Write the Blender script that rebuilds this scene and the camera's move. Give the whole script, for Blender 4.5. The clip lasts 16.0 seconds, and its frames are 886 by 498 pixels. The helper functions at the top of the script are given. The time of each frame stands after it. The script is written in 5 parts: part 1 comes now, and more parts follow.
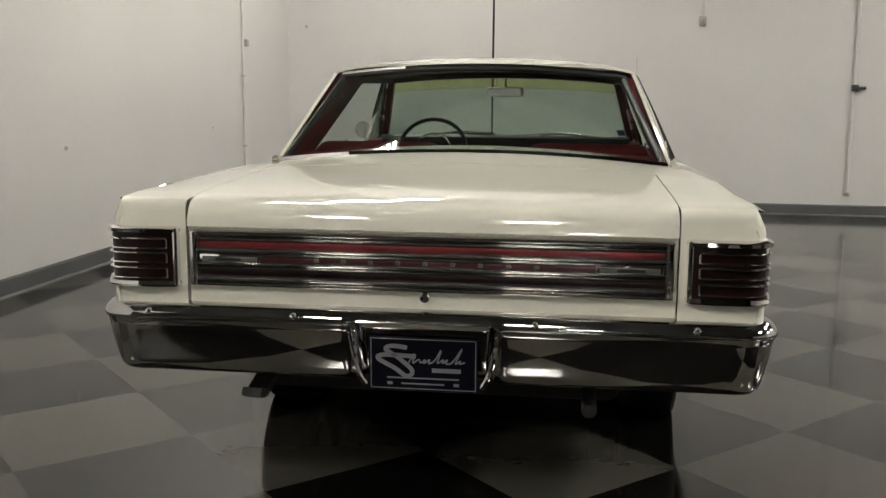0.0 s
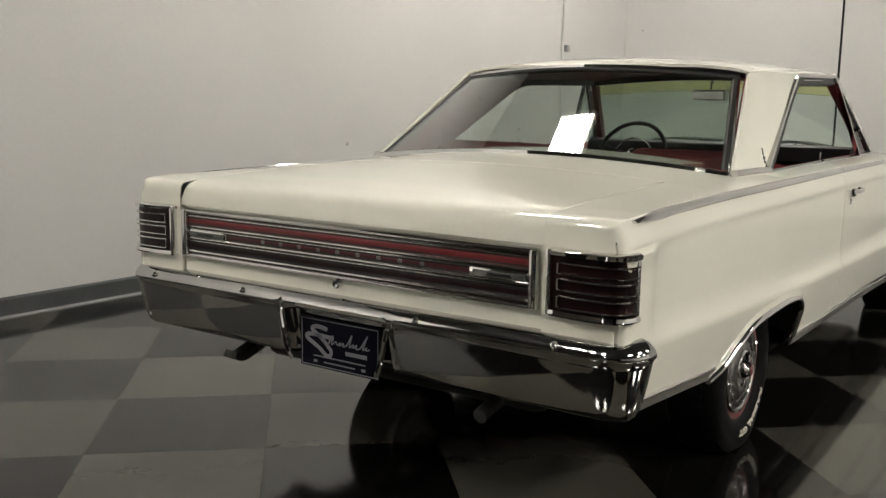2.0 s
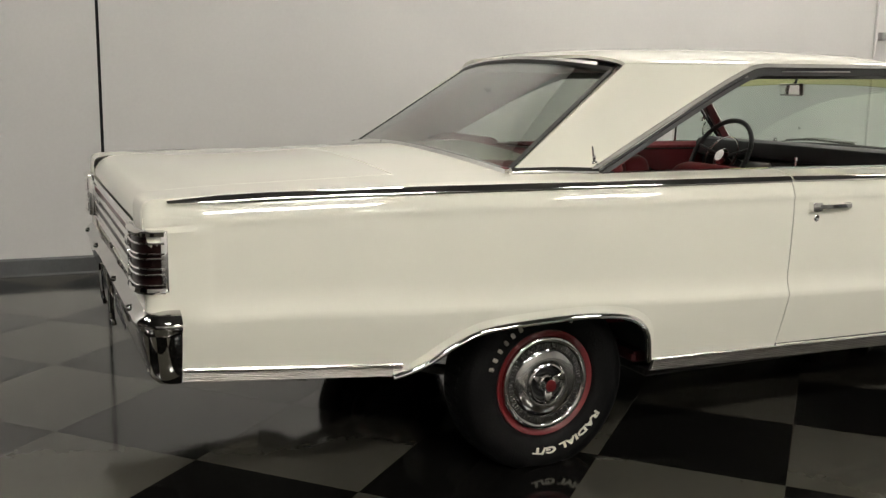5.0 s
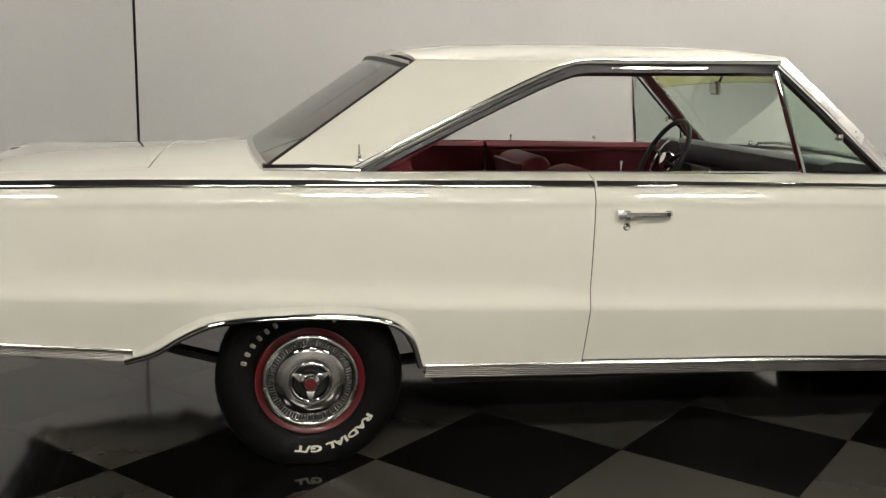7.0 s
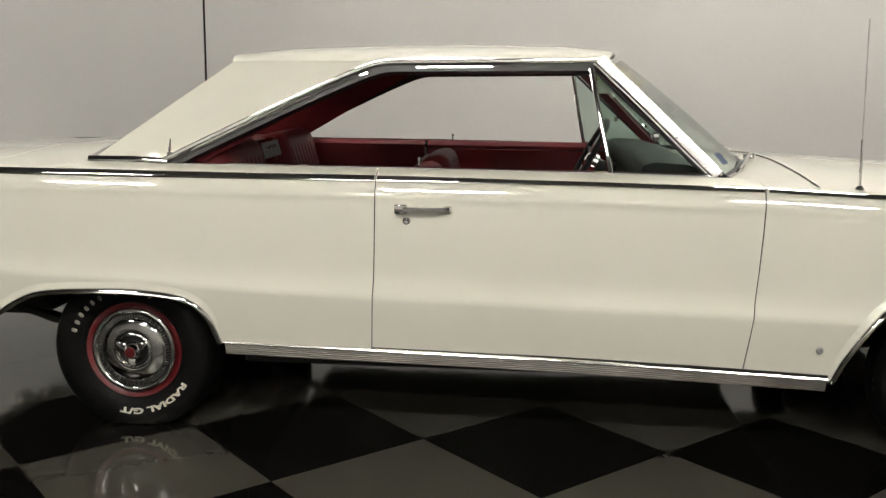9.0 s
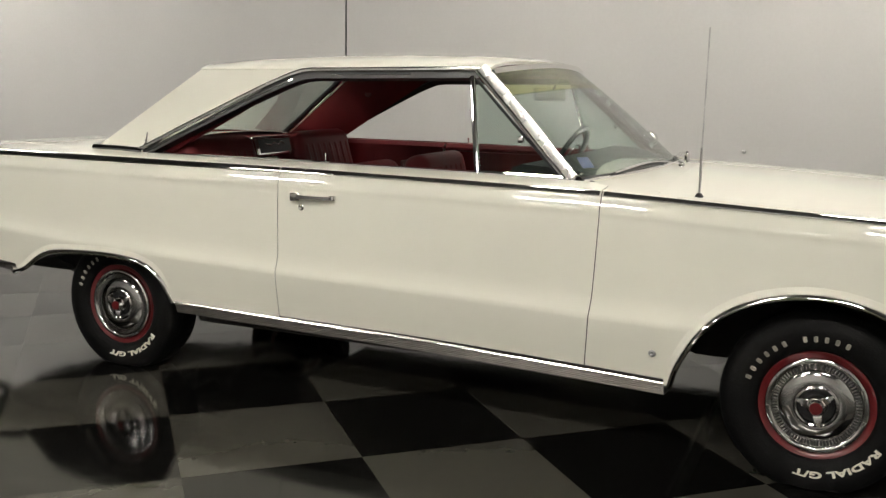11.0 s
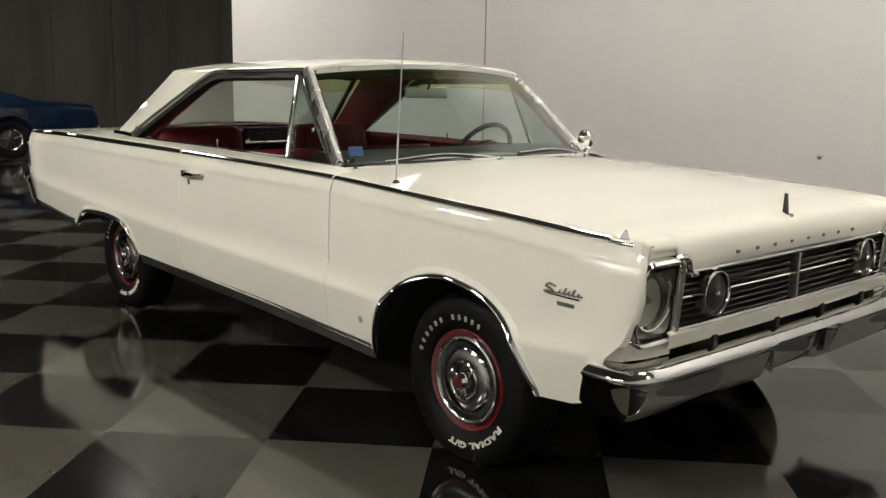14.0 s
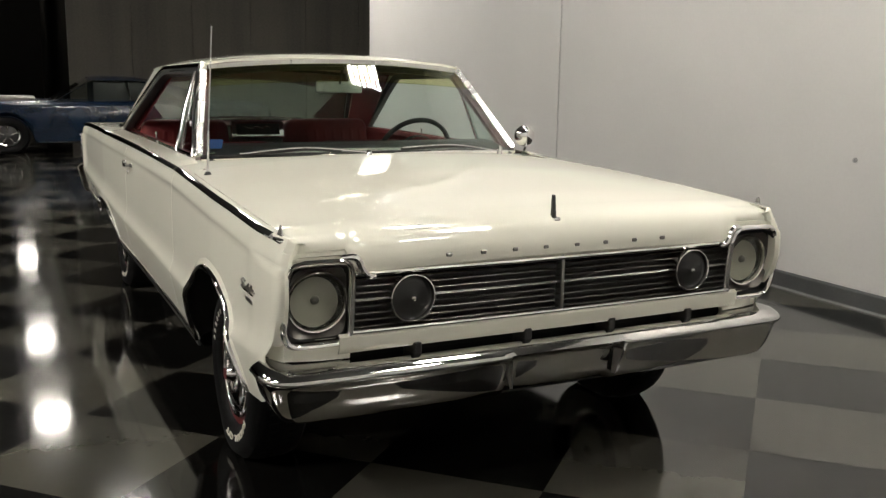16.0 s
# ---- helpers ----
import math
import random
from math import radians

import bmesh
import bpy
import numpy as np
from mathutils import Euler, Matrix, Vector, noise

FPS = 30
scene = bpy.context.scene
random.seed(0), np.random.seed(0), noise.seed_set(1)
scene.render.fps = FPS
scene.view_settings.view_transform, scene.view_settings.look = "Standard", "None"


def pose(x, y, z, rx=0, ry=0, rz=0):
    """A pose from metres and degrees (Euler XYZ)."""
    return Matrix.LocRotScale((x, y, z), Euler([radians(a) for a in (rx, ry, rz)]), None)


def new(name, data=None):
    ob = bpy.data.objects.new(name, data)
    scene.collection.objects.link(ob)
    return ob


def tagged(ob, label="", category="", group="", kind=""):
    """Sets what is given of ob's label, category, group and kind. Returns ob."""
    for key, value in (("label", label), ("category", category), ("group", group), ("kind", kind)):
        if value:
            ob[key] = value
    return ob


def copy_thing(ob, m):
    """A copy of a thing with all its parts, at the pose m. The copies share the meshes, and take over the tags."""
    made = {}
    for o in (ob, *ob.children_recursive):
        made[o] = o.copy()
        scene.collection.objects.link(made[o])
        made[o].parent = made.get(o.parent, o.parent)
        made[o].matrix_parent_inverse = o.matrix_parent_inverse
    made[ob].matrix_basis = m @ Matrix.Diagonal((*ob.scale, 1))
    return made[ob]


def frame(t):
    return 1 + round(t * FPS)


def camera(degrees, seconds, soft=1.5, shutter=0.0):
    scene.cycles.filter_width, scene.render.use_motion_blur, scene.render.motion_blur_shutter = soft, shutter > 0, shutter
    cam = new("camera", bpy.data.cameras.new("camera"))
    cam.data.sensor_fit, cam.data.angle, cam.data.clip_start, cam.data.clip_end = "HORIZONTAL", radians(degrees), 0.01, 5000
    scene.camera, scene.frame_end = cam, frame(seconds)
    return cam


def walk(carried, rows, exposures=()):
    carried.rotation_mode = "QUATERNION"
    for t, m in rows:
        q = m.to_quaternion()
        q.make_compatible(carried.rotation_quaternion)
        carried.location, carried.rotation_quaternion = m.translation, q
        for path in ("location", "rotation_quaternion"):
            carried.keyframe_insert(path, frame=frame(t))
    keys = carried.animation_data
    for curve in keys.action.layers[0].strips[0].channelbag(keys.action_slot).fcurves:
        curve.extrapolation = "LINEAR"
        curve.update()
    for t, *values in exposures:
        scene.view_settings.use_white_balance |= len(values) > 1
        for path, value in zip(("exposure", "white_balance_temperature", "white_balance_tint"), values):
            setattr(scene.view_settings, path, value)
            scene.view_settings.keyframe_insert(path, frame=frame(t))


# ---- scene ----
cam = camera(50.5, 16.0, soft=1.4)
METRES, EYE, TILT, LEAN, TURN = 12.678, 1.227, 0.0, 0.0, 7.40
ROWS = [
    (0.0, 0.0, 0.0, 0.0, 0.06, -9.16, -0.4),
    (0.5, 0.0248, 0.0008, -0.0001, 7.42, -9.05, -0.39),
    (1.0, 0.0533, 0.0046, -0.0003, 15.68, -8.95, -0.49),
    (1.5, 0.0828, 0.0116, -0.0004, 22.57, -9.0, -0.57),
    (2.0, 0.1133, 0.0214, -0.0005, 27.38, -9.07, -0.76),
    (2.5, 0.1413, 0.0341, -0.0005, 31.16, -9.08, -0.89),
    (3.0, 0.1691, 0.0511, -0.0004, 35.56, -9.08, -0.85),
    (5.5, 0.2723, 0.1645, 0.0024, 61.96, -10.09, -1.09),
    (6.0, 0.2852, 0.1912, 0.003, 64.68, -10.26, -1.2),
    (6.5, 0.2964, 0.22, 0.0034, 68.65, -10.27, -1.17),
    (7.0, 0.3051, 0.2484, 0.0035, 72.39, -10.2, -1.07),
    (7.5, 0.3143, 0.2766, 0.0033, 76.03, -10.04, -1.1),
    (8.0, 0.3236, 0.306, 0.0035, 79.93, -10.12, -1.07),
    (8.5, 0.3321, 0.3361, 0.0039, 83.57, -10.16, -0.73),
    (9.0, 0.3392, 0.3664, 0.0039, 87.66, -10.15, -0.65),
    (11.5, 0.3582, 0.5202, 0.0046, 109.67, -9.88, -1.24),
    (12.0, 0.3543, 0.5535, 0.0053, 112.63, -10.05, -1.23),
    (12.5, 0.346, 0.586, 0.0054, 116.78, -10.02, -1.09),
    (13.0, 0.3339, 0.6168, 0.0061, 121.2, -10.17, -0.98),
    (13.5, 0.3187, 0.6467, 0.006, 125.42, -10.1, -0.97),
    (14.0, 0.3003, 0.6743, 0.0068, 130.6, -10.11, -1.14),
    (14.5, 0.2785, 0.6986, 0.007, 135.18, -10.07, -1.04),
    (15.0, 0.2539, 0.721, 0.0072, 138.93, -10.15, -0.94),
    (15.5, 0.2268, 0.7406, 0.0072, 142.49, -10.28, -0.83),
    (16.0, 0.1991, 0.7569, 0.0074, 145.95, -10.45, -0.85),
]
walk(cam, [(t, pose(0.369, -5.209, EYE, TILT, LEAN, TURN) @ pose(METRES * x, METRES * y, METRES * z, 90 + pitch, roll, yaw)) for t, x, y, z, yaw, pitch, roll in ROWS])

# ---- light: two rows of ceiling fixtures, dim fill from the hall behind ----
world = bpy.data.worlds.new("hall_air")
scene.world = world
world.use_nodes = True
world.node_tree.nodes["Background"].inputs[0].default_value = (0.9, 0.95, 1.0, 1)
world.node_tree.nodes["Background"].inputs[1].default_value = 0.006
LAMP_POWER = 76.0

# ---- materials ----


def rgb(r, g, b):
    return (r, g, b, 1.0)


def material(name, base, rough=0.5, metal=0.0, coat=0.0, vary=0.06, scale=3.0, fine=60.0, bump=0.0, second=None, spec=0.5, rough_vary=0.05):
    """A principled material with colour and roughness varied at two scales and a fine relief."""
    m = bpy.data.materials.new(name)
    m.use_nodes = True
    nt = m.node_tree
    n, l = nt.nodes, nt.links
    p = n["Principled BSDF"]
    p.inputs["Metallic"].default_value = metal
    p.inputs["Coat Weight"].default_value = coat
    p.inputs["Coat Roughness"].default_value = 0.03
    p.inputs["Specular IOR Level"].default_value = spec
    tc = n.new("ShaderNodeTexCoord")
    big = n.new("ShaderNodeTexNoise")
    big.inputs["Scale"].default_value = scale
    big.inputs["Detail"].default_value = 4
    small = n.new("ShaderNodeTexNoise")
    small.inputs["Scale"].default_value = fine
    small.inputs["Detail"].default_value = 3
    l.new(tc.outputs["Object"], big.inputs["Vector"])
    l.new(tc.outputs["Object"], small.inputs["Vector"])
    add = n.new("ShaderNodeMath")
    add.operation = "MULTIPLY_ADD"
    l.new(small.outputs["Fac"], add.inputs[0])
    add.inputs[1].default_value = 0.4
    l.new(big.outputs["Fac"], add.inputs[2])
    mix = n.new("ShaderNodeMix")
    mix.data_type = "RGBA"
    dark = second if second else tuple(c * (1 - 2 * vary) for c in base)
    mix.inputs["A"].default_value = rgb(*dark)
    mix.inputs["B"].default_value = rgb(*[min(1, c * (1 + vary)) for c in base]) if not second else rgb(*base)
    rng = n.new("ShaderNodeMapRange")
    rng.inputs["From Min"].default_value = 0.45
    rng.inputs["From Max"].default_value = 0.95
    l.new(add.outputs[0], rng.inputs["Value"])
    l.new(rng.outputs["Result"], mix.inputs["Factor"])
    l.new(mix.outputs["Result"], p.inputs["Base Color"])
    rr = n.new("ShaderNodeMapRange")
    rr.inputs["To Min"].default_value = max(0.0, rough - rough_vary)
    rr.inputs["To Max"].default_value = rough + rough_vary
    l.new(big.outputs["Fac"], rr.inputs["Value"])
    l.new(rr.outputs["Result"], p.inputs["Roughness"])
    if bump:
        b = n.new("ShaderNodeBump")
        b.inputs["Strength"].default_value = bump
        b.inputs["Distance"].default_value = 0.01
        l.new(small.outputs["Fac"], b.inputs["Height"])
        l.new(b.outputs["Normal"], p.inputs["Normal"])
    return m


def glass(name, tint, rough=0.0, power=4.5):
    """Thin pane: straight-through tint with a mirror's share by Fresnel."""
    m = bpy.data.materials.new(name)
    m.use_nodes = True
    nt = m.node_tree
    n, l = nt.nodes, nt.links
    n.remove(n["Principled BSDF"])
    t = n.new("ShaderNodeBsdfTransparent")
    t.inputs[0].default_value = rgb(*tint)
    g = n.new("ShaderNodeBsdfGlossy")
    g.inputs["Roughness"].default_value = rough
    lw = n.new("ShaderNodeLayerWeight")
    f5 = n.new("ShaderNodeMath")
    f5.operation = "POWER"
    f5.inputs[1].default_value = power
    f = n.new("ShaderNodeMath")
    f.operation = "MULTIPLY_ADD"
    f.inputs[1].default_value = 0.9
    f.inputs[2].default_value = 0.035
    l.new(lw.outputs["Facing"], f5.inputs[0])
    l.new(f5.outputs[0], f.inputs[0])
    mx = n.new("ShaderNodeMixShader")
    l.new(f.outputs[0], mx.inputs[0])
    l.new(t.outputs[0], mx.inputs[1])
    l.new(g.outputs[0], mx.inputs[2])
    l.new(mx.outputs[0], n["Material Output"].inputs["Surface"])
    return m


def glow(name, colour, strength):
    m = bpy.data.materials.new(name)
    m.use_nodes = True
    p = m.node_tree.nodes["Principled BSDF"]
    p.inputs["Base Color"].default_value = rgb(*colour)
    p.inputs["Emission Color"].default_value = rgb(*colour)
    p.inputs["Emission Strength"].default_value = strength
    return m


PAINT = material("cream_paint", (0.815, 0.803, 0.700), 0.6, coat=1.0, vary=0.012, scale=1.2, fine=500, bump=0.004, rough_vary=0.02, spec=0.0)
CHROME = material("chrome", (0.82, 0.81, 0.79), 0.03, metal=1.0, vary=0.03, scale=8, fine=150, rough_vary=0.02)
SOFTCHROME = material("worn_bumper_chrome", (0.60, 0.595, 0.58), 0.05, metal=1.0, vary=0.06, scale=5, fine=150, rough_vary=0.04)
BRIGHTTRIM = material("stainless_trim", (0.68, 0.67, 0.65), 0.2, metal=1.0, vary=0.05, scale=10, fine=200)
PILLARTRIM = material("satin_pillar_metal", (0.86, 0.85, 0.82), 0.27, metal=1.0, vary=0.04, scale=10, fine=200)
RAILTRIM = material("polished_stainless", (0.78, 0.77, 0.745), 0.075, metal=1.0, vary=0.05, scale=10, fine=200)
BRUSHED = material("brushed_metal", (0.42, 0.41, 0.39), 0.3, metal=1.0, vary=0.1, scale=10, fine=220)
HUBCHROME = material("polished_cover_metal", (0.47, 0.465, 0.45), 0.11, metal=1.0, vary=0.08, scale=14, fine=220, bump=0.01)
ALLOY = material("hubcap_metal", (0.62, 0.61, 0.59), 0.13, metal=1.0, vary=0.1, scale=12, fine=200, bump=0.02)
GRILLEBLACK = material("satin_black", (0.020, 0.020, 0.019), 0.35, vary=0.2, scale=9, fine=120)
BLACK = material("black_trim", (0.012, 0.012, 0.012), 0.45, vary=0.2, scale=6, fine=90)
UNDER = material("underbody_black", (0.02, 0.019, 0.018), 0.8, vary=0.3, scale=5, fine=60, bump=0.2)
RUBBER = material("tyre_rubber", (0.0045, 0.0045, 0.0045), 0.62, spec=0.12, vary=0.25, scale=6, fine=120, bump=0.15)
LETTERDIM = material("worn_outline_letters", (0.30, 0.285, 0.235), 0.6, vary=0.2, scale=40, fine=260)
LETTER = material("raised_white_letters", (0.72, 0.69, 0.58), 0.6, vary=0.08, scale=20, fine=200)
RED = material("red_vinyl", (0.150, 0.014, 0.017), 0.55, spec=0.3, vary=0.14, scale=5, fine=260, bump=0.12)
REDDARK = material("dark_red_trim", (0.085, 0.012, 0.014), 0.5, vary=0.14, scale=5, fine=260, bump=0.1)
REDPAINT = material("red_rim_paint", (0.105, 0.006, 0.008), 0.3, coat=0.5, vary=0.08, scale=8, fine=150)
LENSRED = material("red_tail_bar", (0.17, 0.011, 0.014), 0.3, coat=0.6, vary=0.12, scale=6, fine=120)
LENSMID = material("dark_red_tail_bar", (0.075, 0.007, 0.009), 0.3, coat=0.6, vary=0.12, scale=6, fine=120)
LENSDARK = material("dark_tail_lens", (0.011, 0.0022, 0.0022), 0.3, coat=0.0, spec=0.3, vary=0.3, scale=14, fine=180)
SILLMETAL = material("dull_sill_metal", (0.21, 0.20, 0.185), 0.32, metal=1.0, vary=0.12, scale=10, fine=220)
LENSWHITE = material("clear_lamp_lens", (0.13, 0.135, 0.125), 0.18, coat=1.0, vary=0.2, scale=20, fine=300, bump=0.1)
NAVY = material("navy_plate", (0.0022, 0.0024, 0.0065), 0.5, spec=0.10, vary=0.1)
WHITEINK = material("white_ink", (0.19, 0.19, 0.20), 0.5, vary=0.05)
BLUEINK = material("blue_sticker", (0.004, 0.032, 0.11), 0.5, vary=0.05)
BLUEPAINT = material("dark_blue_paint", (0.0028, 0.0105, 0.027), 0.25, coat=0.35, spec=0.3, vary=0.05, scale=2)
GLASS = glass("clear_glass", (0.80, 0.86, 0.83))
GLASSTINT = glass("rear_glass", (0.74, 0.78, 0.75), power=3.3)
SHADEBAND = glass("yellow_green_shade_band", (0.80, 0.83, 0.60))
TUBE = glow("fluorescent_tube", (1.0, 0.955, 0.88), LAMP_POWER)
WALLPAINT = material("white_wall_paint", (0.560, 0.550, 0.535), 0.55, vary=0.03, scale=0.7, fine=45, bump=0.04)
WHITEMETAL = material("white_enamel", (0.78, 0.77, 0.74), 0.4, vary=0.03)
LAMPGLASS = glass("headlamp_glass", (0.62, 0.63, 0.60))
LAMPBOWL = material("headlamp_reflector", (0.15, 0.15, 0.135), 0.14, metal=1.0, vary=0.35, scale=22, fine=40, bump=0.9)
CEILING = material("dark_ceiling", (0.08, 0.08, 0.078), 0.9, vary=0.1, scale=1, fine=20)
BASE = material("grey_rubber_base", (0.075, 0.078, 0.08), 0.4, vary=0.12, scale=3, fine=60)
DARKWALL = material("dark_grey_wall", (0.056, 0.050, 0.039), 0.75, vary=0.25, scale=1.1, fine=25)
STEEL = material("galvanised_steel", (0.45, 0.45, 0.44), 0.4, metal=0.8, vary=0.15, scale=15, fine=120)
curtain = DARKWALL.node_tree
stretch = curtain.nodes.new("ShaderNodeMapping")
stretch.inputs["Scale"].default_value = (2.2, 2.2, 0.10)
curtain.links.new(curtain.nodes["Texture Coordinate"].outputs["Object"], stretch.inputs["Vector"])
curtain.links.new(stretch.outputs["Vector"], curtain.nodes["Noise Texture"].inputs["Vector"])
JOINT = material("dark_tile_joint", (0.012, 0.012, 0.011), 0.7, vary=0.2)
# Near-black without gloss: the far hall's darkness is put into the colour.
VOID = material("unlit_depth_black", (0.006, 0.0056, 0.005), 1.0, spec=0.0)
HOLE = material("black_gap", (0.006, 0.006, 0.006), 0.9)


def tile_material(name, base, fleck, flecks, rough):
    """Polished resilient tile: a marbled body, small flecks, scuffs; each tile shifts a little by chance."""
    m = material(name, base, rough, vary=0.05, scale=2.2, fine=26, rough_vary=0.035, spec=0.36, bump=0.0)
    nt = m.node_tree
    n, l = nt.nodes, nt.links
    p = n["Principled BSDF"]
    old = p.inputs["Base Color"].links[0].from_socket
    info = n.new("ShaderNodeObjectInfo")
    v = n.new("ShaderNodeMath")
    v.operation = "MULTIPLY_ADD"
    v.inputs[1].default_value = 0.30
    v.inputs[2].default_value = 0.85
    l.new(info.outputs["Random"], v.inputs[0])
    hsv = n.new("ShaderNodeHueSaturation")
    l.new(old, hsv.inputs["Color"])
    l.new(v.outputs[0], hsv.inputs["Value"])
    geo = n.new("ShaderNodeNewGeometry")
    for tex in ("Noise Texture", "Noise Texture.001"):
        l.new(geo.outputs["Position"], n[tex].inputs["Vector"])
        n[tex].inputs["Detail"].default_value = 1
    n["Map Range"].inputs["From Min"].default_value = 0.25
    n["Map Range"].inputs["From Max"].default_value = 1.15
    vor = n.new("ShaderNodeTexVoronoi")
    vor.inputs["Scale"].default_value = 24
    l.new(geo.outputs["Position"], vor.inputs["Vector"])
    nz = n.new("ShaderNodeTexNoise")
    nz.inputs["Scale"].default_value = 6
    l.new(geo.outputs["Position"], nz.inputs["Vector"])
    less = n.new("ShaderNodeMath")
    less.operation = "LESS_THAN"
    less.inputs[1].default_value = 0.10
    l.new(vor.outputs["Distance"], less.inputs[0])
    gate = n.new("ShaderNodeMath")
    gate.operation = "GREATER_THAN"
    gate.inputs[1].default_value = 0.56
    l.new(nz.outputs["Fac"], gate.inputs[0])
    both = n.new("ShaderNodeMath")
    both.operation = "MULTIPLY"
    l.new(less.outputs[0], both.inputs[0])
    l.new(gate.outputs[0], both.inputs[1])
    amount = n.new("ShaderNodeMath")
    amount.operation = "MULTIPLY"
    amount.inputs[1].default_value = flecks
    l.new(both.outputs[0], amount.inputs[0])
    mix = n.new("ShaderNodeMix")
    mix.data_type = "RGBA"
    mix.inputs["B"].default_value = rgb(*fleck)
    l.new(amount.outputs[0], mix.inputs["Factor"])
    l.new(hsv.outputs["Color"], mix.inputs["A"])
    l.new(mix.outputs["Result"], p.inputs["Base Color"])
    # uneven polish: slow waves and short scratches in the wax
    wave = n.new("ShaderNodeTexNoise")
    wave.inputs["Scale"].default_value = 7
    wave.inputs["Detail"].default_value = 3
    l.new(geo.outputs["Position"], wave.inputs["Vector"])
    bp = n.new("ShaderNodeBump")
    bp.inputs["Strength"].default_value = 0.25
    bp.inputs["Distance"].default_value = 0.0016
    l.new(wave.outputs["Fac"], bp.inputs["Height"])
    l.new(bp.outputs["Normal"], p.inputs["Normal"])
    return m


TILELIGHT = tile_material("grey_floor_tile", (0.056, 0.053, 0.0434), (0.040, 0.043, 0.038), 0.0, 0.085)
TILEDARK = tile_material("black_floor_tile", (0.0052, 0.005, 0.0045), (0.030, 0.029, 0.025), 0.55, 0.085)

# ---- mesh helpers ----


def mesh(name, verts, faces, mat, smooth=35):
    me = bpy.data.meshes.new(name)
    me.from_pydata([tuple(v) for v in verts], [], faces)
    bm = bmesh.new()
    bm.from_mesh(me)
    bmesh.ops.recalc_face_normals(bm, faces=bm.faces)
    bm.to_mesh(me)
    bm.free()
    me.materials.append(mat)
    if smooth:
        me.shade_smooth()
        me.set_sharp_from_angle(angle=radians(smooth))
    return me


def crisp_rims(me):
    """Marks open borders sharp, so that a sheet's rim doesn't bend its shading."""
    keys = [k for p in me.polygons for k in p.edge_keys]
    used = dict.fromkeys(keys, 0)
    for k in keys:
        used[k] += 1
    for e in me.edges:
        if used[e.key] == 1:
            e.use_edge_sharp = True


def part(name, geom, mat, parent, label="", smooth=35, solid=0.0, bevel=0.0, kind=""):
    """Links (verts, faces) as one mesh object under a thing or a part."""
    while parent.parent and parent.parent.parent:
        geom, parent = moved(geom, parent.matrix_basis), parent.parent
    ob = new(name, mesh(name, geom[0], geom[1], mat, smooth))
    ob.parent = parent
    if solid:
        crisp_rims(ob.data)
        s = ob.modifiers.new("thickness", "SOLIDIFY")
        s.thickness, s.offset = solid, 0
    if bevel:
        b = ob.modifiers.new("edges", "BEVEL")
        b.width, b.segments, b.limit_method = bevel, 2, "ANGLE"
    return tagged(ob, label, kind=kind)


def join(*geoms):
    vs, fs = [], []
    for v, f in geoms:
        k = len(vs)
        vs += list(v)
        fs += [tuple(i + k for i in q) for q in f]
    return vs, fs


def flip(geom, s=-1):
    """The mirror image across the car's middle plane (or the same, for s = 1)."""
    if s > 0:
        return geom
    return [(-x, y, z) for x, y, z in geom[0]], [tuple(reversed(q)) for q in geom[1]]


def moved(geom, m):
    return [tuple(m @ Vector(v)) for v in geom[0]], geom[1]


def grid(rows, closed=False, caps=False):
    n = len(rows[0])
    vs = [tuple(p) for r in rows for p in r]
    fs = []
    for i in range(len(rows) - 1):
        for j in range(n if closed else n - 1):
            a, b = i * n + j, i * n + (j + 1) % n
            fs.append((a, b, b + n, a + n))
    if caps:
        fs.append(tuple(reversed(range(n))))
        fs.append(tuple(range((len(rows) - 1) * n, len(rows) * n)))
    return vs, fs


def box(x0, x1, y0, y1, z0, z1):
    v = [(x, y, z) for x in (x0, x1) for y in (y0, y1) for z in (z0, z1)]
    return v, [(0, 1, 3, 2), (4, 6, 7, 5), (0, 4, 5, 1), (2, 3, 7, 6), (0, 2, 6, 4), (1, 5, 7, 3)]


def soft_box(x0, x1, y0, y1, z0, z1, r, n=4):
    """A box with rounded edges all round."""
    bm = bmesh.new()
    bmesh.ops.create_cube(bm, size=1)
    bmesh.ops.scale(bm, verts=bm.verts, vec=(x1 - x0, y1 - y0, z1 - z0))
    bmesh.ops.translate(bm, verts=bm.verts, vec=((x0 + x1) / 2, (y0 + y1) / 2, (z0 + z1) / 2))
    bmesh.ops.bevel(bm, geom=bm.edges[:], offset=r, segments=n, profile=0.5, affect="EDGES")
    bm.verts.index_update()
    out = [tuple(v.co) for v in bm.verts], [tuple(v.index for v in f.verts) for f in bm.faces]
    bm.free()
    return out


def sweep(path, section, up=(0, 0, 1), closed=False, caps=True, scales=None):
    """Carries a closed section [(side, up)] along a path."""
    path = [Vector(p) for p in path]
    rows = []
    n = len(path)
    for i, p in enumerate(path):
        a = path[(i - 1) % n] if closed or i else p
        b = path[(i + 1) % n] if closed or i < n - 1 else p
        d = (b - a).normalized()
        side = d.cross(Vector(up)).normalized()
        top = side.cross(d).normalized()
        k = scales[i] if scales else 1
        rows.append([p + side * (u * k) + top * (v * k) for u, v in section])
    if closed:
        rows.append(rows[0])
    return grid(rows, True, caps and not closed)


def circle(r, n=10, rx=None):
    return [(r * math.cos(2 * math.pi * i / n), (rx or r) * math.sin(2 * math.pi * i / n)) for i in range(n)]


